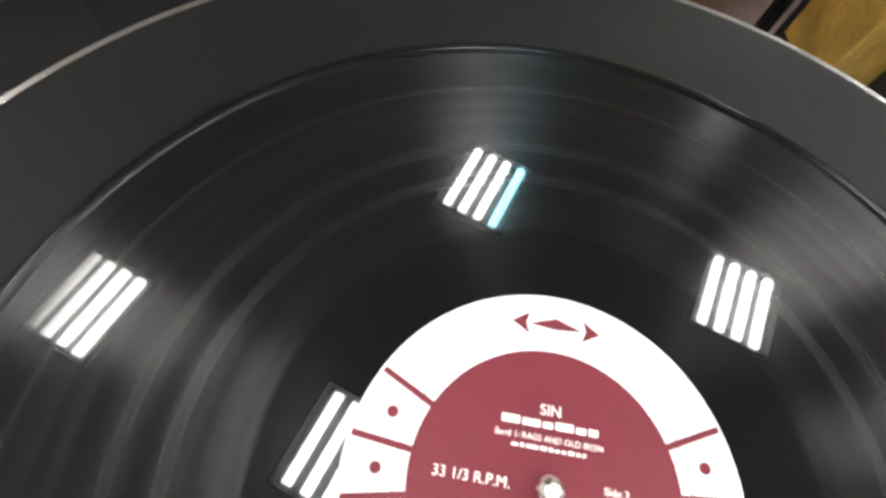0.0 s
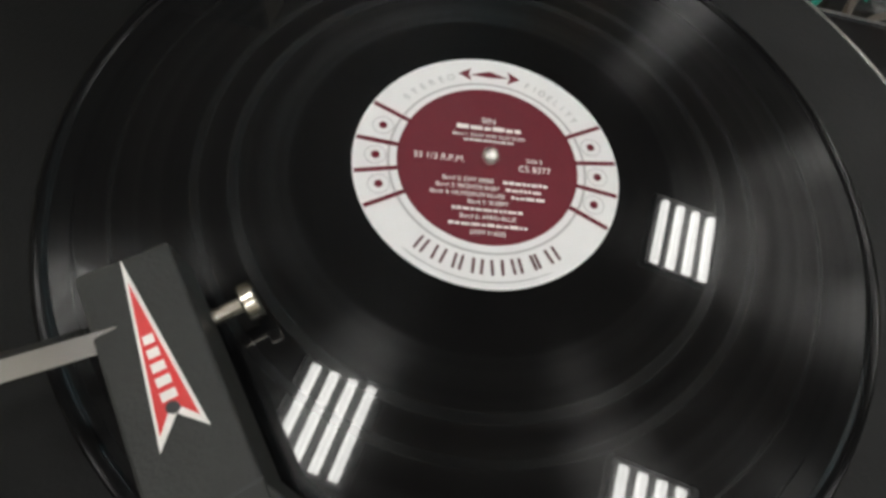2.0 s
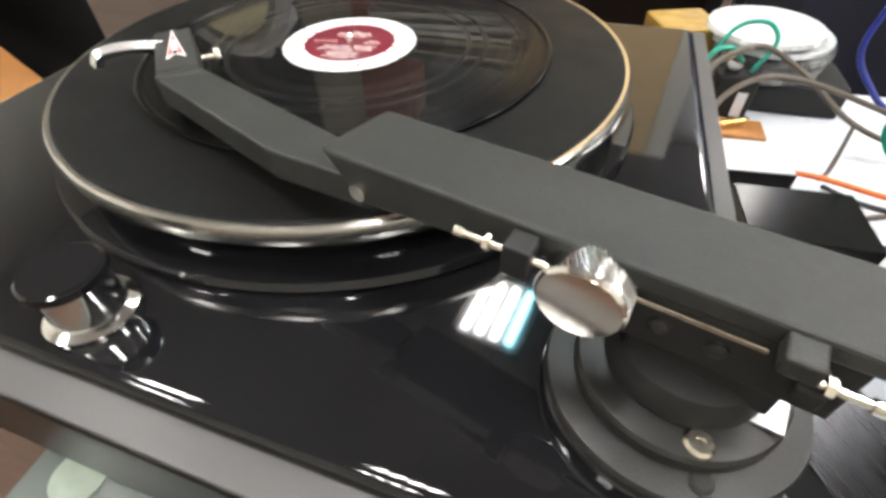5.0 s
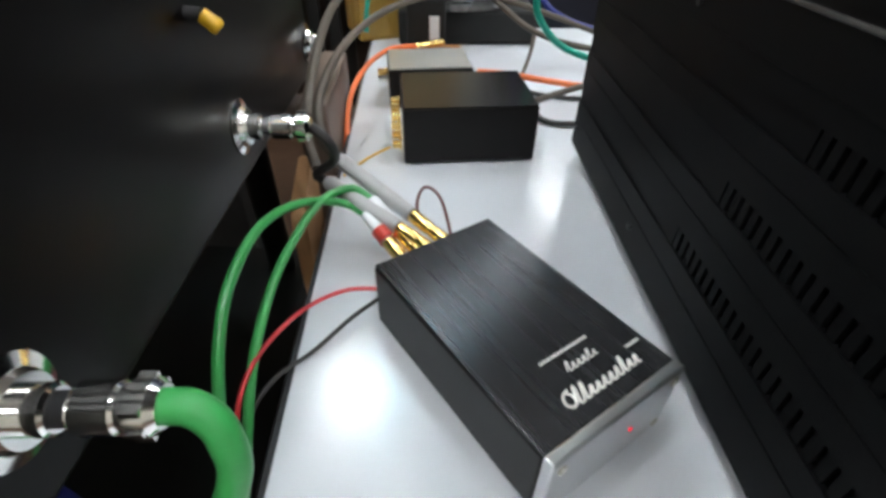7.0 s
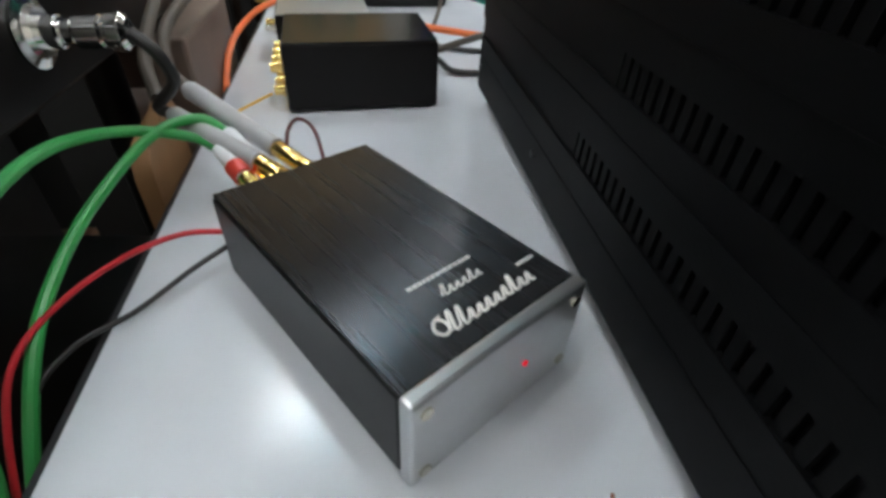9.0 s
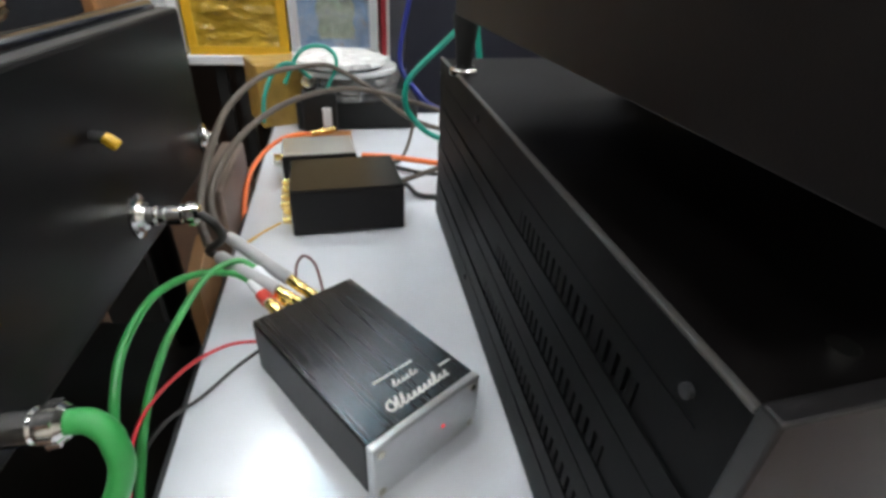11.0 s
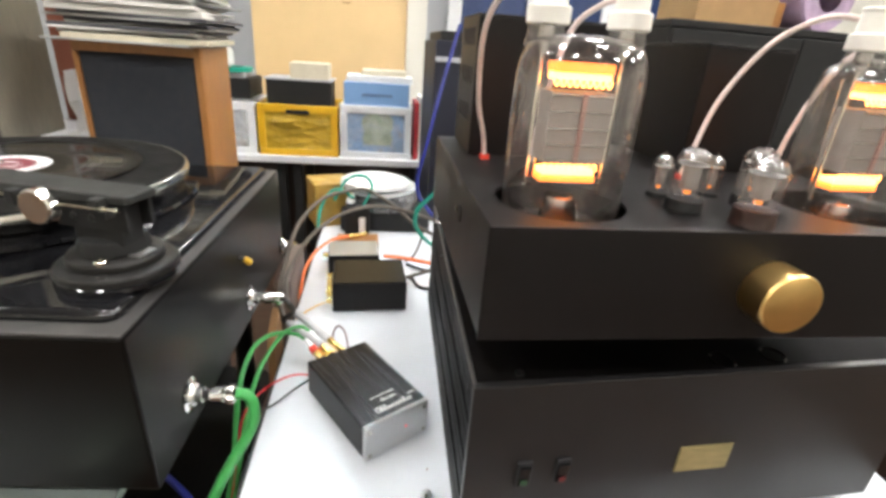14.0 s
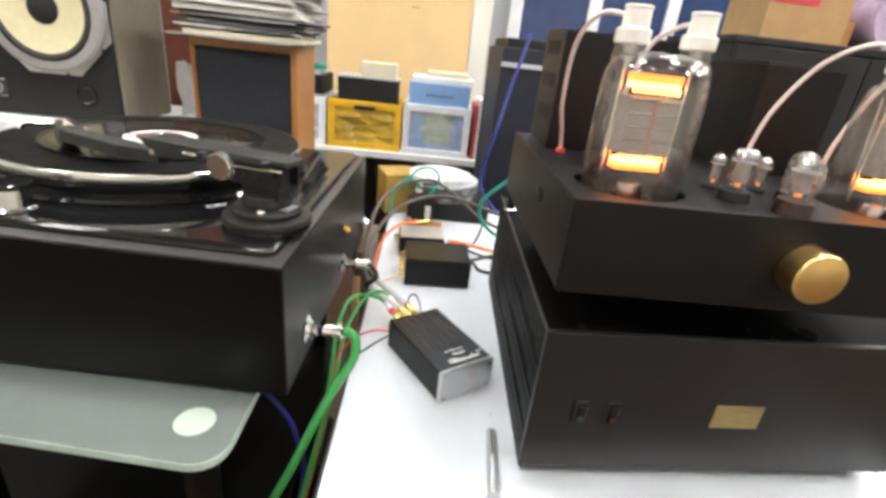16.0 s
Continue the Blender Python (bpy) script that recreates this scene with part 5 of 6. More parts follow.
DEPOSIT = see_through("smoky_deposit", (0.02, 0.019, 0.018), 0.5)
CHROME_DIM = mat("terminal_glass_sleeve", (0.55, 0.53, 0.5), 0.15, 0.8)
ANODE_WARM = mat("warm_anode_seam", (0.4, 0.22, 0.19), 0.5, 0.2)
big_valve(*V1, 2)
big_valve(*V2, 2)


def small_valve(cx, cy, r, h, base, name="small_valve", label="small glass valve in a black socket"):
    v = thing(name, (cx, cy, UZ1), label, "valve", group="small valves")
    part("socket", lathe([(0, 0.0), (r * 1.12, 0.0), (r * 1.14, 0.002), (r * 1.12, 0.0025), (r * 1.08, base), (0, base)], 28), MATT_BLACK if base < 0.012 else BASE_BROWN, v, local=True)
    outer = [(r * 0.55, base + 0.0004), (r * 0.92, base + 0.003), (r, base + h * 0.2), (r, base + h * 0.75), (r * 0.85, base + h * 0.9), (r * 0.45, base + h * 0.985), (0, base + h)]
    part("envelope", lathe(outer, 28), GLASS, v, local=True, sharp=80)
    part("getter", lathe([(r * 0.9, base + h * 0.78), (r * 0.76, base + h * 0.89), (r * 0.38, base + h * 0.965), (0, base + h * 0.978), (0, base + h * 0.97), (r * 0.7, base + h * 0.87), (r * 0.86, base + h * 0.775)], 28), GETTER, v, "silvery getter inside the dome", local=True)
    part("plate", lathe([(0, base + h * 0.2), (r * 0.5, base + h * 0.2), (r * 0.5, base + h * 0.66), (0, base + h * 0.66)], 12), ANODE, v, local=True)
    part("mica", lathe([(0, base + h * 0.68), (r * 0.85, base + h * 0.68), (r * 0.85, base + h * 0.69), (0, base + h * 0.69)], 20), WHITE_PLASTIC, v, local=True)
    part("heater", rod((0, 0, base + h * 0.1), (0, 0, base + h * 0.19), r * 0.22, 10), HEATER_DIM, v, "faint orange heater glow", local=True)
    if h > 0.03 and r < 0.012:
        part("tip", lathe([(r * 0.2, base + h * 0.985), (r * 0.1, base + h * 1.06), (0, base + h * 1.12)], 12), GLASS, v, local=True)
    return v


BASE_BROWN = mat("brown_bakelite", (0.028, 0.012, 0.009), 0.35)
small_valve(0.7166, -0.2555, 0.0085, 0.034, 0.004, label="slim glass valve in a low socket")
small_valve(0.7705, -0.2500, 0.0085, 0.034, 0.004, label="slim glass valve in a low socket")
small_valve(0.7169, -0.2964, 0.0135, 0.042, 0.010, label="round-topped glass valve in a black socket")
small_valve(0.7538, -0.3304, 0.0145, 0.040, 0.0135, label="round-topped glass valve on a brown base")
small_valve(0.7900, -0.2790, 0.0135, 0.042, 0.010, label="round-topped glass valve in a black socket")


def anode_lead(v, s, pts, red=True):
    top = (v[0] + s * 0.0315, v[1], UZ1 + 0.153)
    end = pts[-1]
    t = thing("anode_lead", end, "pale sleeved wire from a valve cap to the deck", "cable", group="valve leads")
    part("sleeve", cable([top] + pts, 0.0024, 10, 10), PINK_WIRE, t)
    part("grommet", rod((end[0], end[1], UZ1), (end[0], end[1], UZ1 + 0.005), 0.0058, 16), RED_PLASTIC, t, "red rubber grommet")


anode_lead(V1, -1, [(0.562, -0.248, 1.218), (0.552, -0.215, 1.19), (0.560, -0.175, 1.13), (0.576, -0.138, 1.09), (0.5816, -0.129, UZ1)])
anode_lead(V1, 1, [(0.637, -0.250, 1.213), (0.622, -0.225, 1.19), (0.614, -0.205, 1.12), (0.612, -0.20, UZ1)])
anode_lead(V2, -1, [(0.832, -0.250, 1.218), (0.808, -0.225, 1.195), (0.789, -0.205, 1.145), (0.782, -0.195, 1.09), (0.780, -0.19, UZ1)])
anode_lead(V2, 1, [(0.908, -0.245, 1.213), (0.888, -0.22, 1.18), (0.876, -0.205, 1.12), (0.873, -0.20, UZ1)])


def transformer(x0, x1, y0, y1, h, label, vents=True):
    t = thing("transformer_cover", ((x0 + x1) / 2, (y0 + y1) / 2, UZ1), label, "transformer cover", group="transformer covers")
    part("cover", box(x0, x1, y0, y1, UZ1, UZ1 + h - 0.0022, 0.0015), CHASSIS, t)
    part("lid", box(x0 - 0.0006, x1 + 0.0006, y0 - 0.0006, y1 + 0.0006, UZ1 + h - 0.0022, UZ1 + h, 0.0008), CHASSIS, t)
    for s, x in ((-1, x0), (1, x1)) if vents else ():
        for z in (0.035, 0.075, 0.115):
            vent = bmesh.new()
            for k in range(7):
                y = y0 + (y1 - y0) * (0.2 + 0.1 * k)
                box(min(x, x + s * 0.0008), max(x, x + s * 0.0008), y - 0.002, y + 0.002, UZ1 + z, UZ1 + z + 0.018, bm=vent)
            part("vent", vent, BLACK_EDGE, t, "row of dark vent slots")
    return t


transformer(0.566, 0.735, -0.112, -0.004, 0.146, "tall black transformer cover behind the valves")
transformer(0.803, 0.905, -0.150, -0.004, 0.134, "black transformer cover behind the valves", vents=False)

# ---- shelf with crates at the back ----
SHZ = 0.664
shelf = thing("shelf", (0.0, 1.75, 0), "white-edged shelf on dark posts holding crates", "shelf")
part("board", box(-0.75, 0.70, 1.58, 2.07, SHZ - 0.03, SHZ, 0.002), WHITE_PLASTIC, shelf)
for x in (-0.70, 0.02, 0.093, 0.66):
    part("post", box(x - 0.02, x + 0.02, 1.61, 1.65, 0, SHZ - 0.03, 0.002), MATT_BLACK, shelf)
    part("post", box(x - 0.02, x + 0.02, 2.01, 2.05, 0, SHZ - 0.03, 0.002), MATT_BLACK, shelf)
part("back_panel", box(-0.75, 0.70, 2.05, 2.065, 0.05, SHZ - 0.031), WALNUT, shelf, "dark back panel")


def crate(x0, x1, frame_mat, film_mat, label, h=0.224, d=0.33):
    c = thing("crate", ((x0 + x1) / 2, 1.77, SHZ), label, "crate", group="crates on the shelf")
    w, y0 = x1 - x0, 1.605
    X0, X1 = -w / 2, w / 2
    Y0, Y1 = y0 - 1.77, y0 - 1.77 + d
    for z0, z1 in ((0, 0.03), (h - 0.035, h)):
        part("rail", box(X0, X1, Y0, Y0 + 0.012, z0, z1, 0.003), frame_mat, c, local=True)
        part("rail", box(X0, X1, Y1 - 0.012, Y1, z0, z1, 0.003), frame_mat, c, local=True)
    for x in (X0, X1 - 0.032):
        part("stile", box(x, x + 0.032, Y0, Y0 + 0.0118, 0.03, h - 0.035, 0.002), frame_mat, c, local=True)
        part("side", box(x if x < 0 else x + 0.02, x + 0.012 if x < 0 else x + 0.032, Y0 + 0.012, Y1 - 0.012, 0.0, h, 0.002), frame_mat, c, local=True)
    part("window", box(X0 + 0.032, X1 - 0.032, Y0 + 0.004, Y0 + 0.008, 0.03, h - 0.035), film_mat, c, "crinkled translucent front", local=True)
    part("bottom", box(X0 + 0.012, X1 - 0.012, Y0 + 0.012, Y1 - 0.012, 0, 0.01), frame_mat, c, local=True)
    return c


crate(-0.070, 0.279, YELLOW, YELLOW_DULL, "yellow plastic crate with a crinkled amber front")
# the shade inside the hand hole is a dark slab on the rail
part("hand_hole_shade", box(-0.05, 0.05, -0.168, -0.1655, 0.186, 0.203, 0.003), MATT_BLACK, bpy.data.objects["crate"], "dark slab for the shaded hand hole", local=True)
crate(0.288, 0.612, WHITE_PLASTIC, CLEAR_FILM, "white crate with a clear front holding a blue card", h=0.238)
bcard = thing("blue_card_box", (0.45, 1.65, SHZ), "pale blue card box with a pale printed shape", "box")
part("card", box(0.306, 0.596, 1.618, 1.75, SHZ + 0.010, SHZ + 0.335, 0.002), BLUE_BOX, bcard)
part("print_bar", box(0.385, 0.52, 1.6155, 1.618, SHZ + 0.278, SHZ + 0.288), SLEEVES[5], bcard, "dark line of print")
shape = lathe([(0, 0), (0.062, 0.0), (0.07, 0.03), (0.062, 0.06), (0.072, 0.09), (0.07, 0.12), (0.045, 0.145), (0, 0.15)], 20, Matrix.Diagonal((1, 0.02, 1, 1)))
part("print_shape", turned(shape, Matrix.Translation((0.457, 1.6155, SHZ + 0.06))), mat("pale_green_print", (0.34, 0.42, 0.3), 0.5, var=0.3, scale=40), bcard, "pale green printed shape")
crate(-0.45, -0.081, WHITE_PLASTIC, CLEAR_FILM, "white crate with a clear crinkled front")
bx = thing("carton", (-0.29, 1.75, SHZ + 0.24), "dark equipment stacked on a crate", "equipment")
part("body", box(-0.43, -0.095, 1.62, 1.87, SHZ + 0.2355, SHZ + 0.32, 0.004), MATT_BLACK, bx)
part("top", box(-0.41, -0.115, 1.63, 1.85, SHZ + 0.3205, SHZ + 0.345, 0.004), GREY_WALL, bx)
solo("coil", lathe([(0.05, 0), (0.085, 0), (0.085, 0.018), (0.05, 0.018)], 32, Matrix.Translation((-0.178, 1.69, SHZ + 0.3455))), TEAL_WIRE, "teal cable coil on the equipment", "coil")
solo("bundle", box(-0.42, -0.20, 1.63, 1.83, SHZ + 0.3455, SHZ + 0.44, 0.02), MILKY_FILM, "clear wrapped bundle on the equipment", "bundle", at=(-0.31, 1.73, SHZ + 0.3455))
bk = thing("dark_box", (0.107, 1.75, SHZ), "black box with pale trim standing in the yellow crate", "box")
part("body", box(-0.028, 0.25, 1.625, 1.81, SHZ + 0.011, SHZ + 0.325, 0.003), MATT_BLACK, bk)
part("lid", box(-0.036, 0.258, 1.62, 1.815, SHZ + 0.3255, SHZ + 0.333, 0.002), GREY_WALL, bk)
solo("paper_block", box(0.075, 0.24, 1.63, 1.77, SHZ + 0.3335, SHZ + 0.40, 0.004), SLEEVES[0], "cream folder on the black box", "paper", at=(0.155, 1.7, SHZ + 0.3335))
solo("paper_block", box(0.318, 0.61, 1.625, 1.77, SHZ + 0.3355, SHZ + 0.365, 0.004), WHITE_PLASTIC, "white paper stack on the blue box", "paper", at=(0.4, 1.7, SHZ + 0.3355))
solo("paper_block", box(0.385, 0.58, 1.64, 1.75, SHZ + 0.3655, SHZ + 0.39, 0.004), SLEEVES[0], "cream papers on the white stack", "paper", at=(0.4, 1.7, SHZ + 0.3655))
for x0, w, m, h in ((0.625, 0.02, 6, 0.26), (0.647, 0.03, 3, 0.285), (0.680, 0.016, 6, 0.25)):
    solo("binder", box(x0, x0 + w, 1.62, 1.83, SHZ, SHZ + h, 0.003), SLEEVES[m], "narrow upright folder on the shelf", "folder", at=(x0, 1.65, SHZ), group="upright folders")

# tan board leaning behind, with its pale edge
pb = thing("partition", (0.2, 2.15, 0), "tall tan fibreboard partition with a pale post", "partition")
part("panel", box(-0.178, 0.597, 2.11, 2.135, 0, 2.3, 0.002), TAN, pb)
part("post", box(0.5975, 0.70, 2.1, 2.17, 0, 2.3, 0.004), WALL, pb, "cream post")
part("mark", box(0.27, 0.31, 2.108, 2.1102, 1.335, 1.342), CARD, pb, "small brown mark")

CLEAR_REEL = see_through('smoky_reel', (0.3, 0.3, 0.3), 0.45)
CRINKLED_WHITE = mat('crinkled_white_wrap', (0.7, 0.71, 0.7), 0.25, var=0.15, scale=30, bump=1.0, bscale=38, bdist=0.02)
AMBER_BAG = mat('amber_bag', (0.34, 0.21, 0.045), 0.3, var=0.5, scale=18, bump=0.8, bscale=25, bdist=0.01)
# ---- spools and clutter at the end of the bench ----
sp = thing("spool_stack", (0.465, 0.60, TABLE_Z), "stack of clear plastic reels with a white one on top", "spools")
part("case", box(0.37, 0.60, 0.535, 0.64, TABLE_Z, TABLE_Z + 0.055, 0.006), MATT_BLACK, sp, "black case under the reels")
for k in range(4):
    z = TABLE_Z + 0.056 + k * 0.014
    off = 0.004 * ((k * 7) % 3)
    part("reel", lathe([(0.02, 0), (0.095, 0), (0.097, 0.0015), (0.097, 0.009), (0.095, 0.0105), (0.02, 0.0105)], 48, Matrix.Translation((0.47 + off, 0.615, z))), CLEAR_REEL if k < 3 else MILKY_FILM, sp, "clear reel")
part("top_reel", lathe([(0.0, 0), (0.082, 0), (0.09, 0.003), (0.088, 0.011), (0.068, 0.017), (0.03, 0.019), (0.0, 0.019)], 48, Matrix.Translation((0.456, 0.60, TABLE_Z + 0.1125))), CRINKLED_WHITE, sp, "white wrapped reel")
solo("yellow_carton", turned(box(-0.05, 0.05, -0.05, 0.05, 0, 0.115, 0.003), pose(0.335, 0.62, TABLE_Z, 0, 0, 20)), AMBER_BAG, "amber bag-wrapped card box at the bench end", "box", at=(0.345, 0.62, TABLE_Z))
ad = thing("adapter", (0.415, 0.49, TABLE_Z), "small dark adapter with bright metal parts", "adapter")
part("body", box(0.385, 0.445, 0.475, 0.515, TABLE_Z, TABLE_Z + 0.085, 0.004), MATT_BLACK, ad)
part("jack", rod((0.40, 0.474, TABLE_Z + 0.105), (0.40, 0.50, TABLE_Z + 0.105), 0.011, 20), CHROME, ad)
part("neck", box(0.392, 0.412, 0.485, 0.505, TABLE_Z + 0.0852, TABLE_Z + 0.1), BLACK_EDGE, ad)
part("label", box(0.42, 0.435, 0.4735, 0.475, TABLE_Z + 0.02, TABLE_Z + 0.06), WHITE_PLASTIC, ad, "white sticker")
wire("teal_cable", [(0.405, 0.47, 0.825), (0.38, 0.45, 0.85), (0.355, 0.44, 0.845), (0.335, 0.42, 0.81), (0.33, 0.40, 0.77)], 0.0035, TEAL_WIRE, "teal cable by the adapter")
wire("teal_cable", [(0.43, 0.49, 0.80), (0.45, 0.50, 0.845), (0.43, 0.51, 0.868), (0.39, 0.505, 0.86), (0.36, 0.49, 0.81)], 0.0035, TEAL_WIRE, "teal cable by the adapter")
wire("teal_cable", [(0.640, 0.305, 0.945), (0.588, 0.305, 0.897), (0.558, 0.305, 0.868), (0.545, 0.305, 0.848), (0.546, 0.305, 0.817), (0.570, 0.30, 0.787), (0.600, 0.295, 0.772), (0.66, 0.29, 0.756), (0.75, 0.28, 0.74)], 0.0042, TEAL_WIRE, "teal cable dropping behind the amplifier")
wire("teal_cable", [(0.640, 0.30, 0.945), (0.646, 0.30, 0.905), (0.658, 0.30, 0.85), (0.675, 0.28, 0.79), (0.72, 0.25, 0.74)], 0.0042, TEAL_WIRE, "teal cable dropping behind the amplifier")
wire("blue_cable", [(0.655, 0.620, 1.224), (0.615, 0.560, 1.090), (0.580, 0.510, 0.956), (0.560, 0.50, 0.850), (0.588, 0.47, 0.800), (0.620, 0.45, 0.7765), (0.685, 0.44, 0.758), (0.745, 0.43, 0.746)], 0.0045, BLUE_WIRE, "blue cable hanging down to the bench")

wire("grey_cable", [(0.40, 0.465, 0.845), (0.44, 0.485, 0.84), (0.50, 0.47, 0.81), (0.57, 0.43, 0.765), (0.65, 0.40, 0.748), (0.78, 0.38, 0.74)], 0.0043, GREY_WIRE, "grey-brown cable sloping down behind the amplifier")
wire("grey_cable", [(0.575, 0.43, 0.762), (0.565, 0.405, 0.735), (0.548, 0.37, 0.7175), (0.53, 0.345, 0.7175)], 0.003, GREY_WIRE, "short grey cable end on the bench")

# dark rack cabinet beyond the bench
rk = thing("equipment_rack", (0.86, 1.2, 0), "tall dark blue-grey equipment rack", "rack")
part("cabinet", box(0.645, 1.25, 1.05, 1.5, 0, 1.19, 0.004), NAVY, rk)
part("rail", box(0.645, 1.25, 1.04, 1.0495, 1.125, 1.14, 0.001), GREY_WALL, rk, "grey rail")
part("top_unit", box(0.66, 1.2, 1.06, 1.45, 1.1905, 1.22, 0.004), MATT_BLACK, rk)

PANE = mat('dark_blue_pane', (0.04, 0.06, 0.14), 0.1)
# ---- things beyond the amplifier ----
win = thing("window_1", (1.7, 4.38, 1.2), "white-framed window with dark blue panes", "window", kind="structure")
for x in (1.15, 1.9, 2.65, 3.4):
    part("frame", box(x - 0.06, x + 0.06, 4.32, 4.399, 1.2, 2.8, 0.004), WHITE_PLASTIC, win)
for z in (1.2, 2.8):
    part("frame", box(1.09, 3.46, 4.315, 4.399, z - 0.05, z + 0.05, 0.004), WHITE_PLASTIC, win)
for x in (1.15, 1.9, 2.65):
    part("pane", box(x + 0.061, x + 0.689, 4.35, 4.36, 1.251, 2.749), PANE, win, "dark blue glass")
shelf2 = thing("metal_cabinet", (1.6, 1.0, 0), "dark metal cabinet behind the amplifier", "cabinet")
part("body", box(1.272, 2.098, 0.753, 1.2, 0, 1.268, 0.004), MATT_BLACK, shelf2)
part("top", box(1.27, 2.1, 0.748, 1.202, 1.2685, 1.29, 0.003), MATT_BLACK, shelf2)
for x in (1.276, 1.687):
    part("door", box(x, x + 0.407, 0.738, 0.7525, 0.04, 1.264, 0.002), MATT_BLACK, shelf2)
ct = thing("carton_box", (1.53, 0.95, 1.29), "brown cardboard carton with a red stripe", "box")
part("body", box(1.40, 1.66, 0.85, 1.08, 1.291, 1.44, 0.003), CARD, ct)
part("stripe", box(1.41, 1.55, 0.8482, 0.8498, 1.395, 1.415), SLEEVES[6], ct, "red printed stripe")
solo("wooden_block", box(1.665, 1.71, 0.88, 1.0, 1.291, 1.37, 0.003), WOOD, "upright piece of yellowish wood", "block", at=(1.69, 0.94, 1.291))
solo("plastic_roll", turned(lathe([(0.05, -0.06), (0.105, -0.06), (0.11, -0.05), (0.11, 0.05), (0.105, 0.06), (0.05, 0.06)], 32), pose(1.835, 0.93, 1.4015, 90, 0, 10)), mat("lilac_film", (0.4, 0.3, 0.42), 0.15, var=0.5, scale=20, bump=0.5, bscale=40), "roll wrapped in shiny lilac film", "roll", at=(1.835, 0.93, 1.2915))
nav = thing("screen_panel", (4.2, 1.9, 0), "large dark navy panel standing by the wall", "panel")
part("panel", box(3.45, 5.2, 1.9, 1.94, 0.3, 2.6, 0.004), NAVY, nav)
part("post", box(3.5, 3.56, 1.9405, 2.0, 0, 2.6, 0.002), MATT_BLACK, nav)
dc = thing("dark_bench", (5.7, 1.5, 0), "dark low bench against the wall", "bench")
part("top", box(4.93, 6.5, 1.30, 1.8, 0.70, 0.735, 0.008), MATT_BLACK, dc)
part("body", box(4.95, 6.48, 1.33, 1.8, 0.05, 0.6995, 0.01), MATT_BLACK, dc)
part("base", box(4.97, 6.46, 1.36, 1.8, 0, 0.05), BLACK_EDGE, dc)

# floor-standing speaker with records on it
SPEAKER_BLACK = mat("speaker_black", (0.0062, 0.0048, 0.0045), 0.5, var=0.2, scale=50, bump=0.08, spec=0.2)
rs = thing("floor_speaker", (1.9, -0.04, 0), "walnut floor-standing loudspeaker with pale cones", "loudspeaker")
part("cabinet", box(1.52, 2.15, -0.185, 0.12, 0.03, 0.715, 0.003), WALNUT, rs)
part("top", box(1.52, 2.15, -0.188, 0.12, 0.7152, 0.733, 0.002), WALNUT_TOP, rs, "lighter walnut top")
part("plinth", box(1.57, 2.13, -0.16, 0.10, 0, 0.03), MATT_BLACK, rs)
part("baffle", box(1.532, 2.135, -0.192, -0.1852, 0.045, 0.705, 0.002), SPEAKER_BLACK, rs, "black baffle")


def driver(parent, x, y, z, r, cone_mat, ring_mat):
    f = part("driver", along((x, y, z), (x, y - 1, z), [(r * 0.82, -0.002), (r, -0.001), (r, 0.008), (r * 0.95, 0.013), (r * 0.82, 0.015)], 48), ring_mat, parent, "round metal driver ring")
    part("surround", along((x, y, z), (x, y - 1, z), [(r * 0.70, 0.010), (r * 0.76, 0.015), (r * 0.82, 0.012), (r * 0.82, 0.0005)], 48), BLACK_EDGE, f)
    part("cone", along((x, y, z), (x, y - 1, z), [(0.0, 0.0008), (r * 0.25, 0.0008), (r * 0.70, 0.012), (r * 0.70, 0.0005), (0, 0.0002)], 48), cone_mat, f)
    part("dust_cap", along((x, y, z), (x, y - 1, z), [(0, 0.012), (r * 0.12, 0.010), (r * 0.22, 0.004), (r * 0.25, 0.0009), (0, 0.0009)], 32), MATT_BLACK, f)
    return f


driver(rs, 1.732, -0.193, 0.484, 0.105, GREY_CONE, STEEL)
driver(rs, 1.89, -0.193, 0.163, 0.165, CONE, GREY_CONE)
driver(rs, 2.03, -0.193, 0.56, 0.05, GREY_CONE, STEEL)
part("badge", box(1.665, 1.705, -0.195, -0.1922, 0.634, 0.646, 0.001), mat("orange_badge", (0.8, 0.25, 0.05), 0.4), rs, "small orange badge")
part("port", along((1.562, -0.1915, 0.672), (1.562, -1, 0.672), [(0, 0), (0.014, 0), (0.014, 0.002), (0, 0.002)], 20), BLACK_EDGE, rs)


def sleeve_stack(name, cx, cy, z, n, label, side=0.315, seed=1, dark=False):
    r = random.Random(seed)
    top = z
    for k in range(n):
        h = r.choice((0.004, 0.005, 0.008, 0.012))
        m = SLEEVES[r.choice((2, 2, 1, 1, 0, 3) if dark else (0, 3, 2, 1, 0, 3, 4, 5))]
        w = side - r.uniform(0, 0.012)
        a = r.uniform(-7, 7)
        bm = box(-w / 2, w / 2, -w / 2, w / 2, 0, h, 0.0008, 1)
        ob = solo(name, bm, m, label, "record sleeve", group=label)
        ob.matrix_basis = pose(cx + r.uniform(-0.02, 0.02), cy + r.uniform(-0.02, 0.02), top, 0, 0, a)
        top += h
    return top


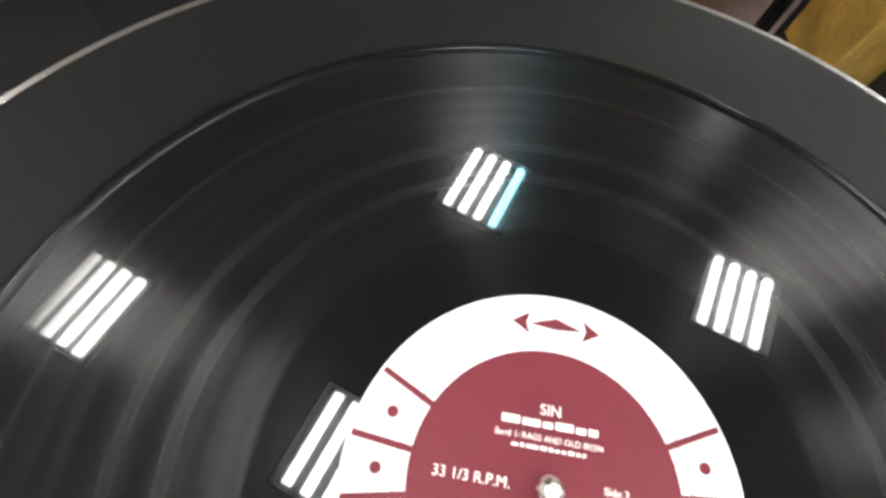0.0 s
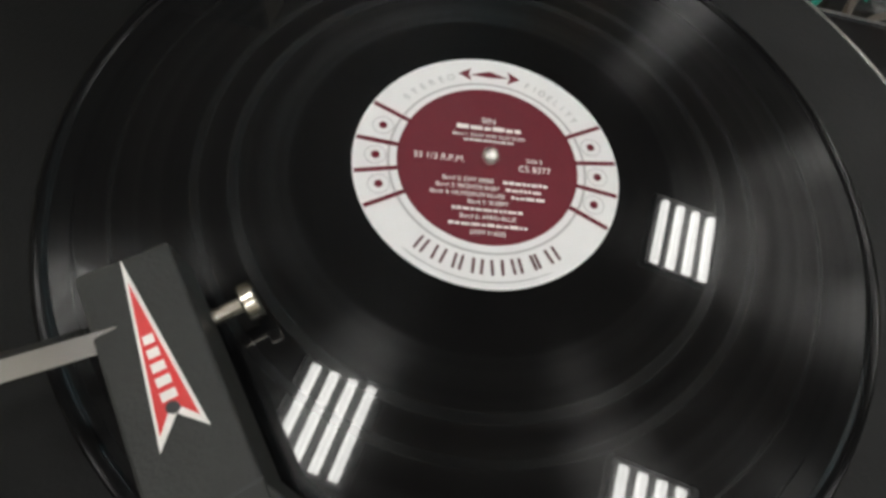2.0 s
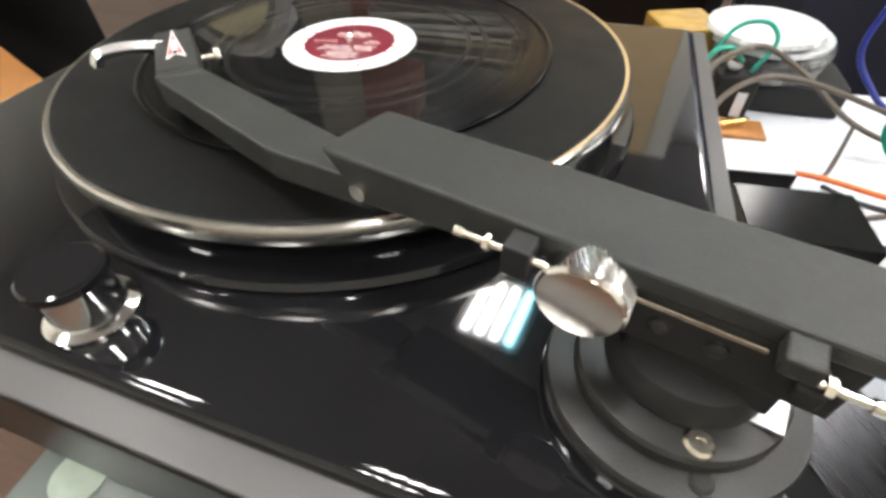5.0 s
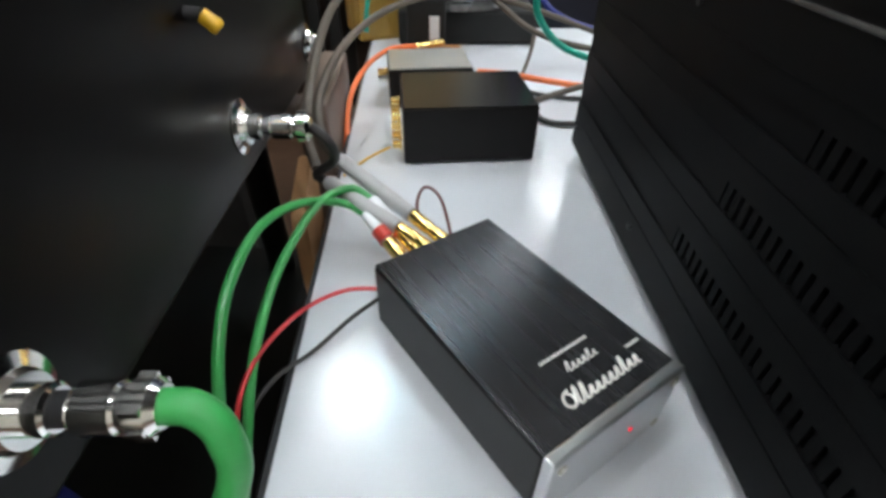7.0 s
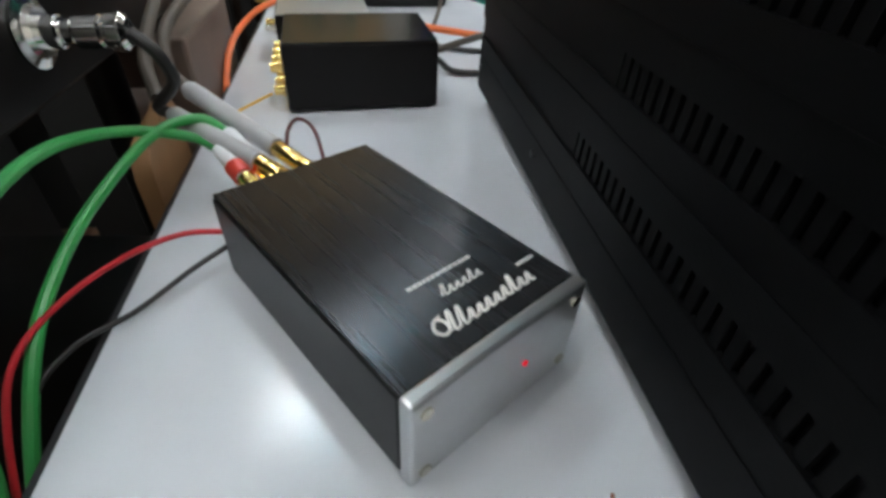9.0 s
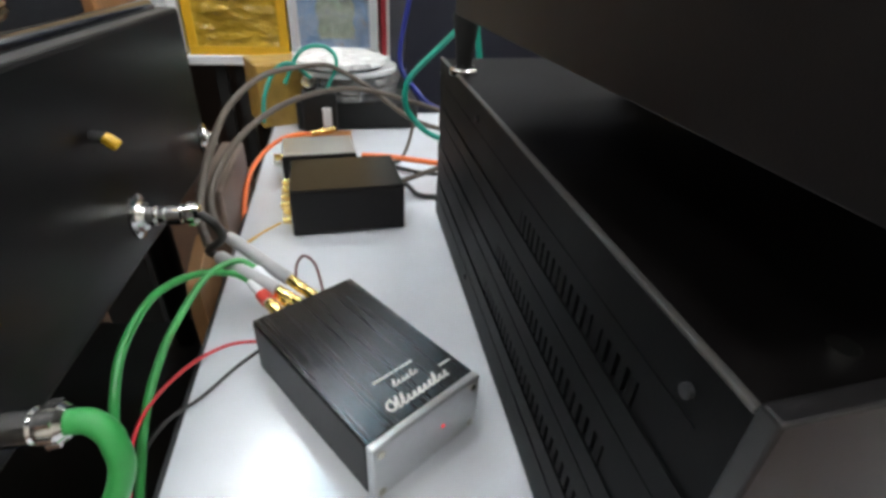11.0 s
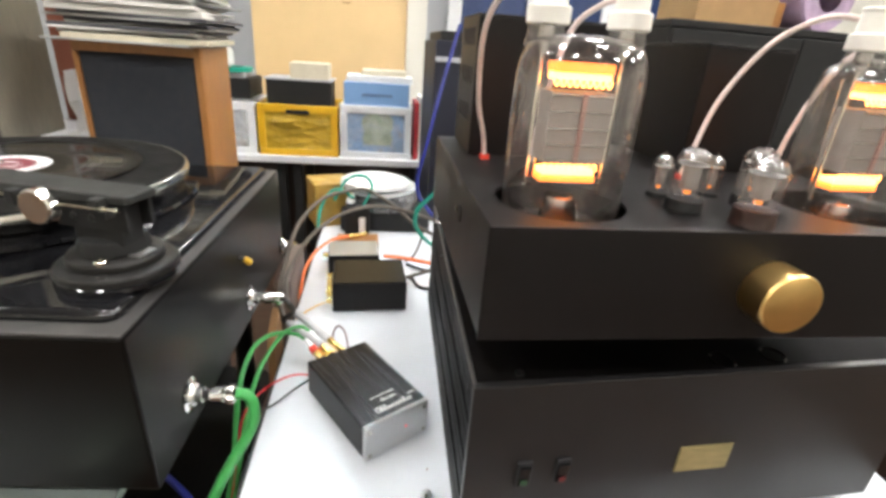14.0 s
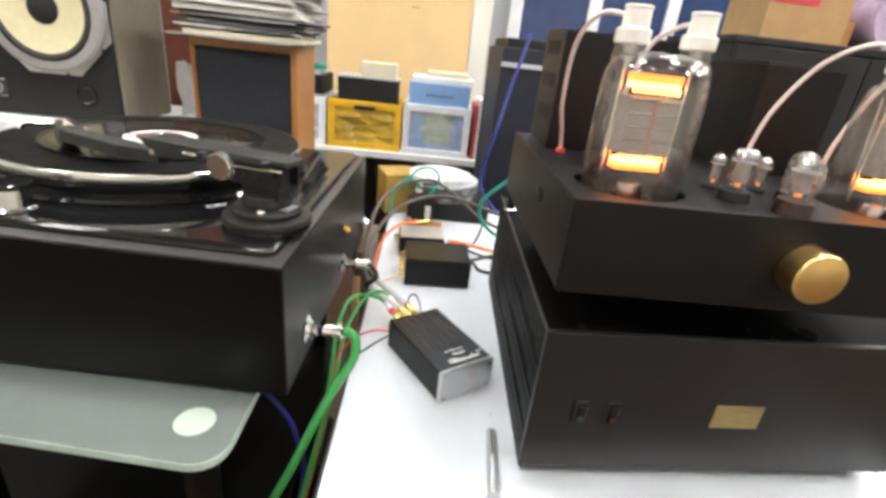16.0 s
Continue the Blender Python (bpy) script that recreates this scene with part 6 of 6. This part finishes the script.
t1 = sleeve_stack("record_sleeve", 1.74, 0.0, 0.7335, 26, "record sleeve in a stack on the walnut speaker", seed=3)
ob = solo("record_sleeve", box(-0.16, 0.16, -0.16, 0.16, 0, 0.004, 0.0008, 1), SLEEVES[6], "red and orange record sleeve on top of the stack", "record sleeve")
ob.matrix_basis = pose(1.74, -0.02, t1, 0, 0, 12)
part("print", box(-0.12, 0.10, -0.11, 0.12, 0.004, 0.0044), mat("peach_print", (0.75, 0.42, 0.28), 0.4, var=0.35, scale=18), ob, "peach-coloured printed picture", local=True)
t2 = sleeve_stack("record_sleeve", 2.09, -0.02, 0.7335, 24, "record sleeve in a stack on the walnut speaker", seed=9)
ob = solo("record_sleeve", box(-0.16, 0.16, -0.16, 0.16, 0, 0.004, 0.0008, 1), SLEEVES[3], "white record sleeve on top of the stack", "record sleeve")
ob.matrix_basis = pose(2.08, -0.02, t2, 0, 0, -6)

# ---- behind the turntable ----
wb = thing("white_shelf", (-0.85, 0.75, 0), "thick white shelf board on dark supports", "shelf")
part("board", box(-1.5, -0.385, 0.52, 1.0, 0.846, 0.884, 0.004), WHITE_PLASTIC, wb)
for x in (-1.45, -0.44):
    part("support", box(x - 0.02, x + 0.02, 0.56, 0.98, 0, 0.846, 0.002), MATT_BLACK, wb)
mo = thing("studio_monitor", (-0.628, 0.75, 0.8840), "large black monitor speaker with a pale yellow cone", "loudspeaker")
part("cabinet", box(-0.898, -0.410, 0.605, 0.845, 0.8842, 1.5820, 0.004), MONITOR_SIDE, mo, "grey-brown veneered cabinet")
part("baffle", box(-0.894, -0.414, 0.596, 0.6048, 0.8880, 1.5780, 0.003), MATT_BLACK, mo, "black baffle")
mr = driver(mo, -0.570, 0.5925, 1.1550, 0.152, CONE, GREY_CONE)
hexa = [(0.168 * math.cos(radians(22.5 + 45 * k)), 0.168 * math.sin(radians(22.5 + 45 * k))) for k in range(8)]
part("driver_frame", turned(prism(hexa, 0, 0.003, 0.001), Matrix.Translation((-0.570, 0.596, 1.1550)) @ Matrix.Rotation(radians(90), 4, "X")), ALU, mo, "octagonal silver driver frame")
part("port", along((-0.501, 0.5955, 0.9520), (-0.501, -1, 0.9520), [(0.0, 0.0), (0.026, 0.0), (0.027, 0.003), (0.022, 0.003), (0.019, 0.0012), (0, 0.0012)], 32), GLOSS_BLACK, mo, "round black port")
part("name_plate", box(-0.810, -0.700, 0.5935, 0.5958, 0.9260, 0.9780, 0.001), BRUSHED_BLACK, mo, "grey name plate with illegible print")
for x in (-0.780, -0.730):
    dial = part("dial", along((x, 0.5934, 0.9520), (x, -1, 0.9520), [(0.0115, 0.0), (0.0165, 0.0), (0.0168, 0.0012), (0.012, 0.0016), (0.0115, 0.0)], 28), ALU, mo, "pale ring of a level dial")
    part("knob", along((x, 0.5934, 0.9520), (x, -1, 0.9520), [(0, 0), (0.009, 0), (0.0085, 0.006), (0, 0.0065)], 20), MATT_BLACK, dial)
part("plate_line", box(-0.805, -0.705, 0.5922, 0.5934, 0.9725, 0.9745), ALU, mo, "thin pale line")
part("plate_line", box(-0.805, -0.705, 0.5922, 0.5934, 0.9300, 0.9320), ALU, mo, "thin pale line")
for k in range(8):
    a = radians(12 + 45 * k)
    x, z = -0.570 + 0.158 * math.cos(a), 1.1550 + 0.158 * math.sin(a)
    part("screw", along((x, 0.5928, z), (x, -1, z), [(0, 0), (0.0052, 0), (0.0048, 0.0015), (0, 0.0018)], 12), BLACK_EDGE, mo)
sm = thing("bookshelf_speaker", (-0.09, 0.72, 0.69), "oak bookshelf speaker with a dark cloth grille", "loudspeaker")
OAK_TURN = Matrix.Translation((0.04, 0.643, 0)) @ Matrix.Rotation(radians(2), 4, "Z") @ Matrix.Translation((-0.04, -0.643, 0))
part("cabinet", turned(box(-0.236, 0.042, 0.65, 0.885, 0.692, 1.128, 0.003), OAK_TURN), WOOD, sm)
part("grille", turned(box(-0.224, 0.024, 0.641, 0.6498, 0.70, 1.106, 0.003), OAK_TURN), GRILLE, sm, "dark cloth grille")
part("frame_edge", turned(box(0.0245, 0.042, 0.637, 0.6498, 0.692, 1.128, 0.002), OAK_TURN), WOOD, sm, "oak edge")
part("frame_edge", turned(box(-0.236, 0.0242, 0.637, 0.6498, 1.1065, 1.128, 0.002), OAK_TURN), WOOD, sm, "oak edge")
part("frame_edge", turned(box(-0.236, -0.2245, 0.637, 0.6498, 0.692, 1.1062, 0.002), OAK_TURN), WOOD, sm, "oak edge")
st = thing("speaker_stand", (-0.09, 0.74, 0), "dark stand under the oak speaker", "stand")
part("top", box(-0.23, 0.095, 0.635, 0.90, 0.67, 0.692, 0.002), MATT_BLACK, st)
part("column", box(-0.15, -0.03, 0.68, 0.80, 0.02, 0.67, 0.002), MATT_BLACK, st)
part("foot", box(-0.24, 0.06, 0.62, 0.87, 0, 0.02, 0.002), MATT_BLACK, st)
sleeve_stack("record_sleeve", -0.105, 0.77, 1.1285, 24, "old record sleeve in a stack on the oak speaker", seed=4, dark=True)
rb = thing("brown_carton", (-0.37, 1.0, 0), "red-brown upright board behind the speakers", "board")
part("body", box(-0.50, -0.33, 1.02, 1.16, 0.80, 1.7, 0.003), BRICK_RED, rb)
# unseen lower part, added in black for the darkness in the gap
part("base", box(-0.50, -0.33, 1.02, 1.16, 0.0, 0.7998, 0.003), MATT_BLACK, rb, "black base added for the dark gap")
pa = bmesh.new()
grid = [[pa.verts.new((-0.36 + 0.028 * i + 0.006 * math.sin(3 * j), 0.80 + 0.014 * math.sin(2.3 * i + 1.7 * j), 0.884 + 0.04 * j + 0.008 * math.sin(i * 2.1))) for i in range(5)] for j in range(5)]
for j in range(4):
    for i in range(4):
        pa.faces.new((grid[j][i], grid[j][i + 1], grid[j + 1][i + 1], grid[j + 1][i]))
bmesh.ops.solidify(pa, geom=pa.faces[:], thickness=0.002)
solo("crumpled_paper", pa, WHITE_PAPER, "crumpled white paper stuffed beside the oak speaker", "paper", at=(-0.3, 0.8, 0.884))
lc = thing("low_cabinet", (-1.05, 0.42, 0), "low dark cabinet with a tan wooden top", "cabinet", rz=-25)
part("body", box(-0.36, 0.38, -0.26, 0.0, 0, 0.685, 0.003), WALNUT, lc, local=True)
part("top", box(-0.37, 0.39, -0.27, 0.01, 0.6852, 0.70, 0.002), WOOD, lc, "tan wooden top", local=True)

wire("blue_cable", [(0.19, -0.18, 0.69), (0.222, -0.195, 0.672), (0.242, -0.2, 0.645), (0.253, -0.2, 0.61), (0.262, -0.2, 0.55), (0.25, -0.2, 0.44)], 0.004, BLUE_WIRE, "blue cable hanging between the rack and the bench")
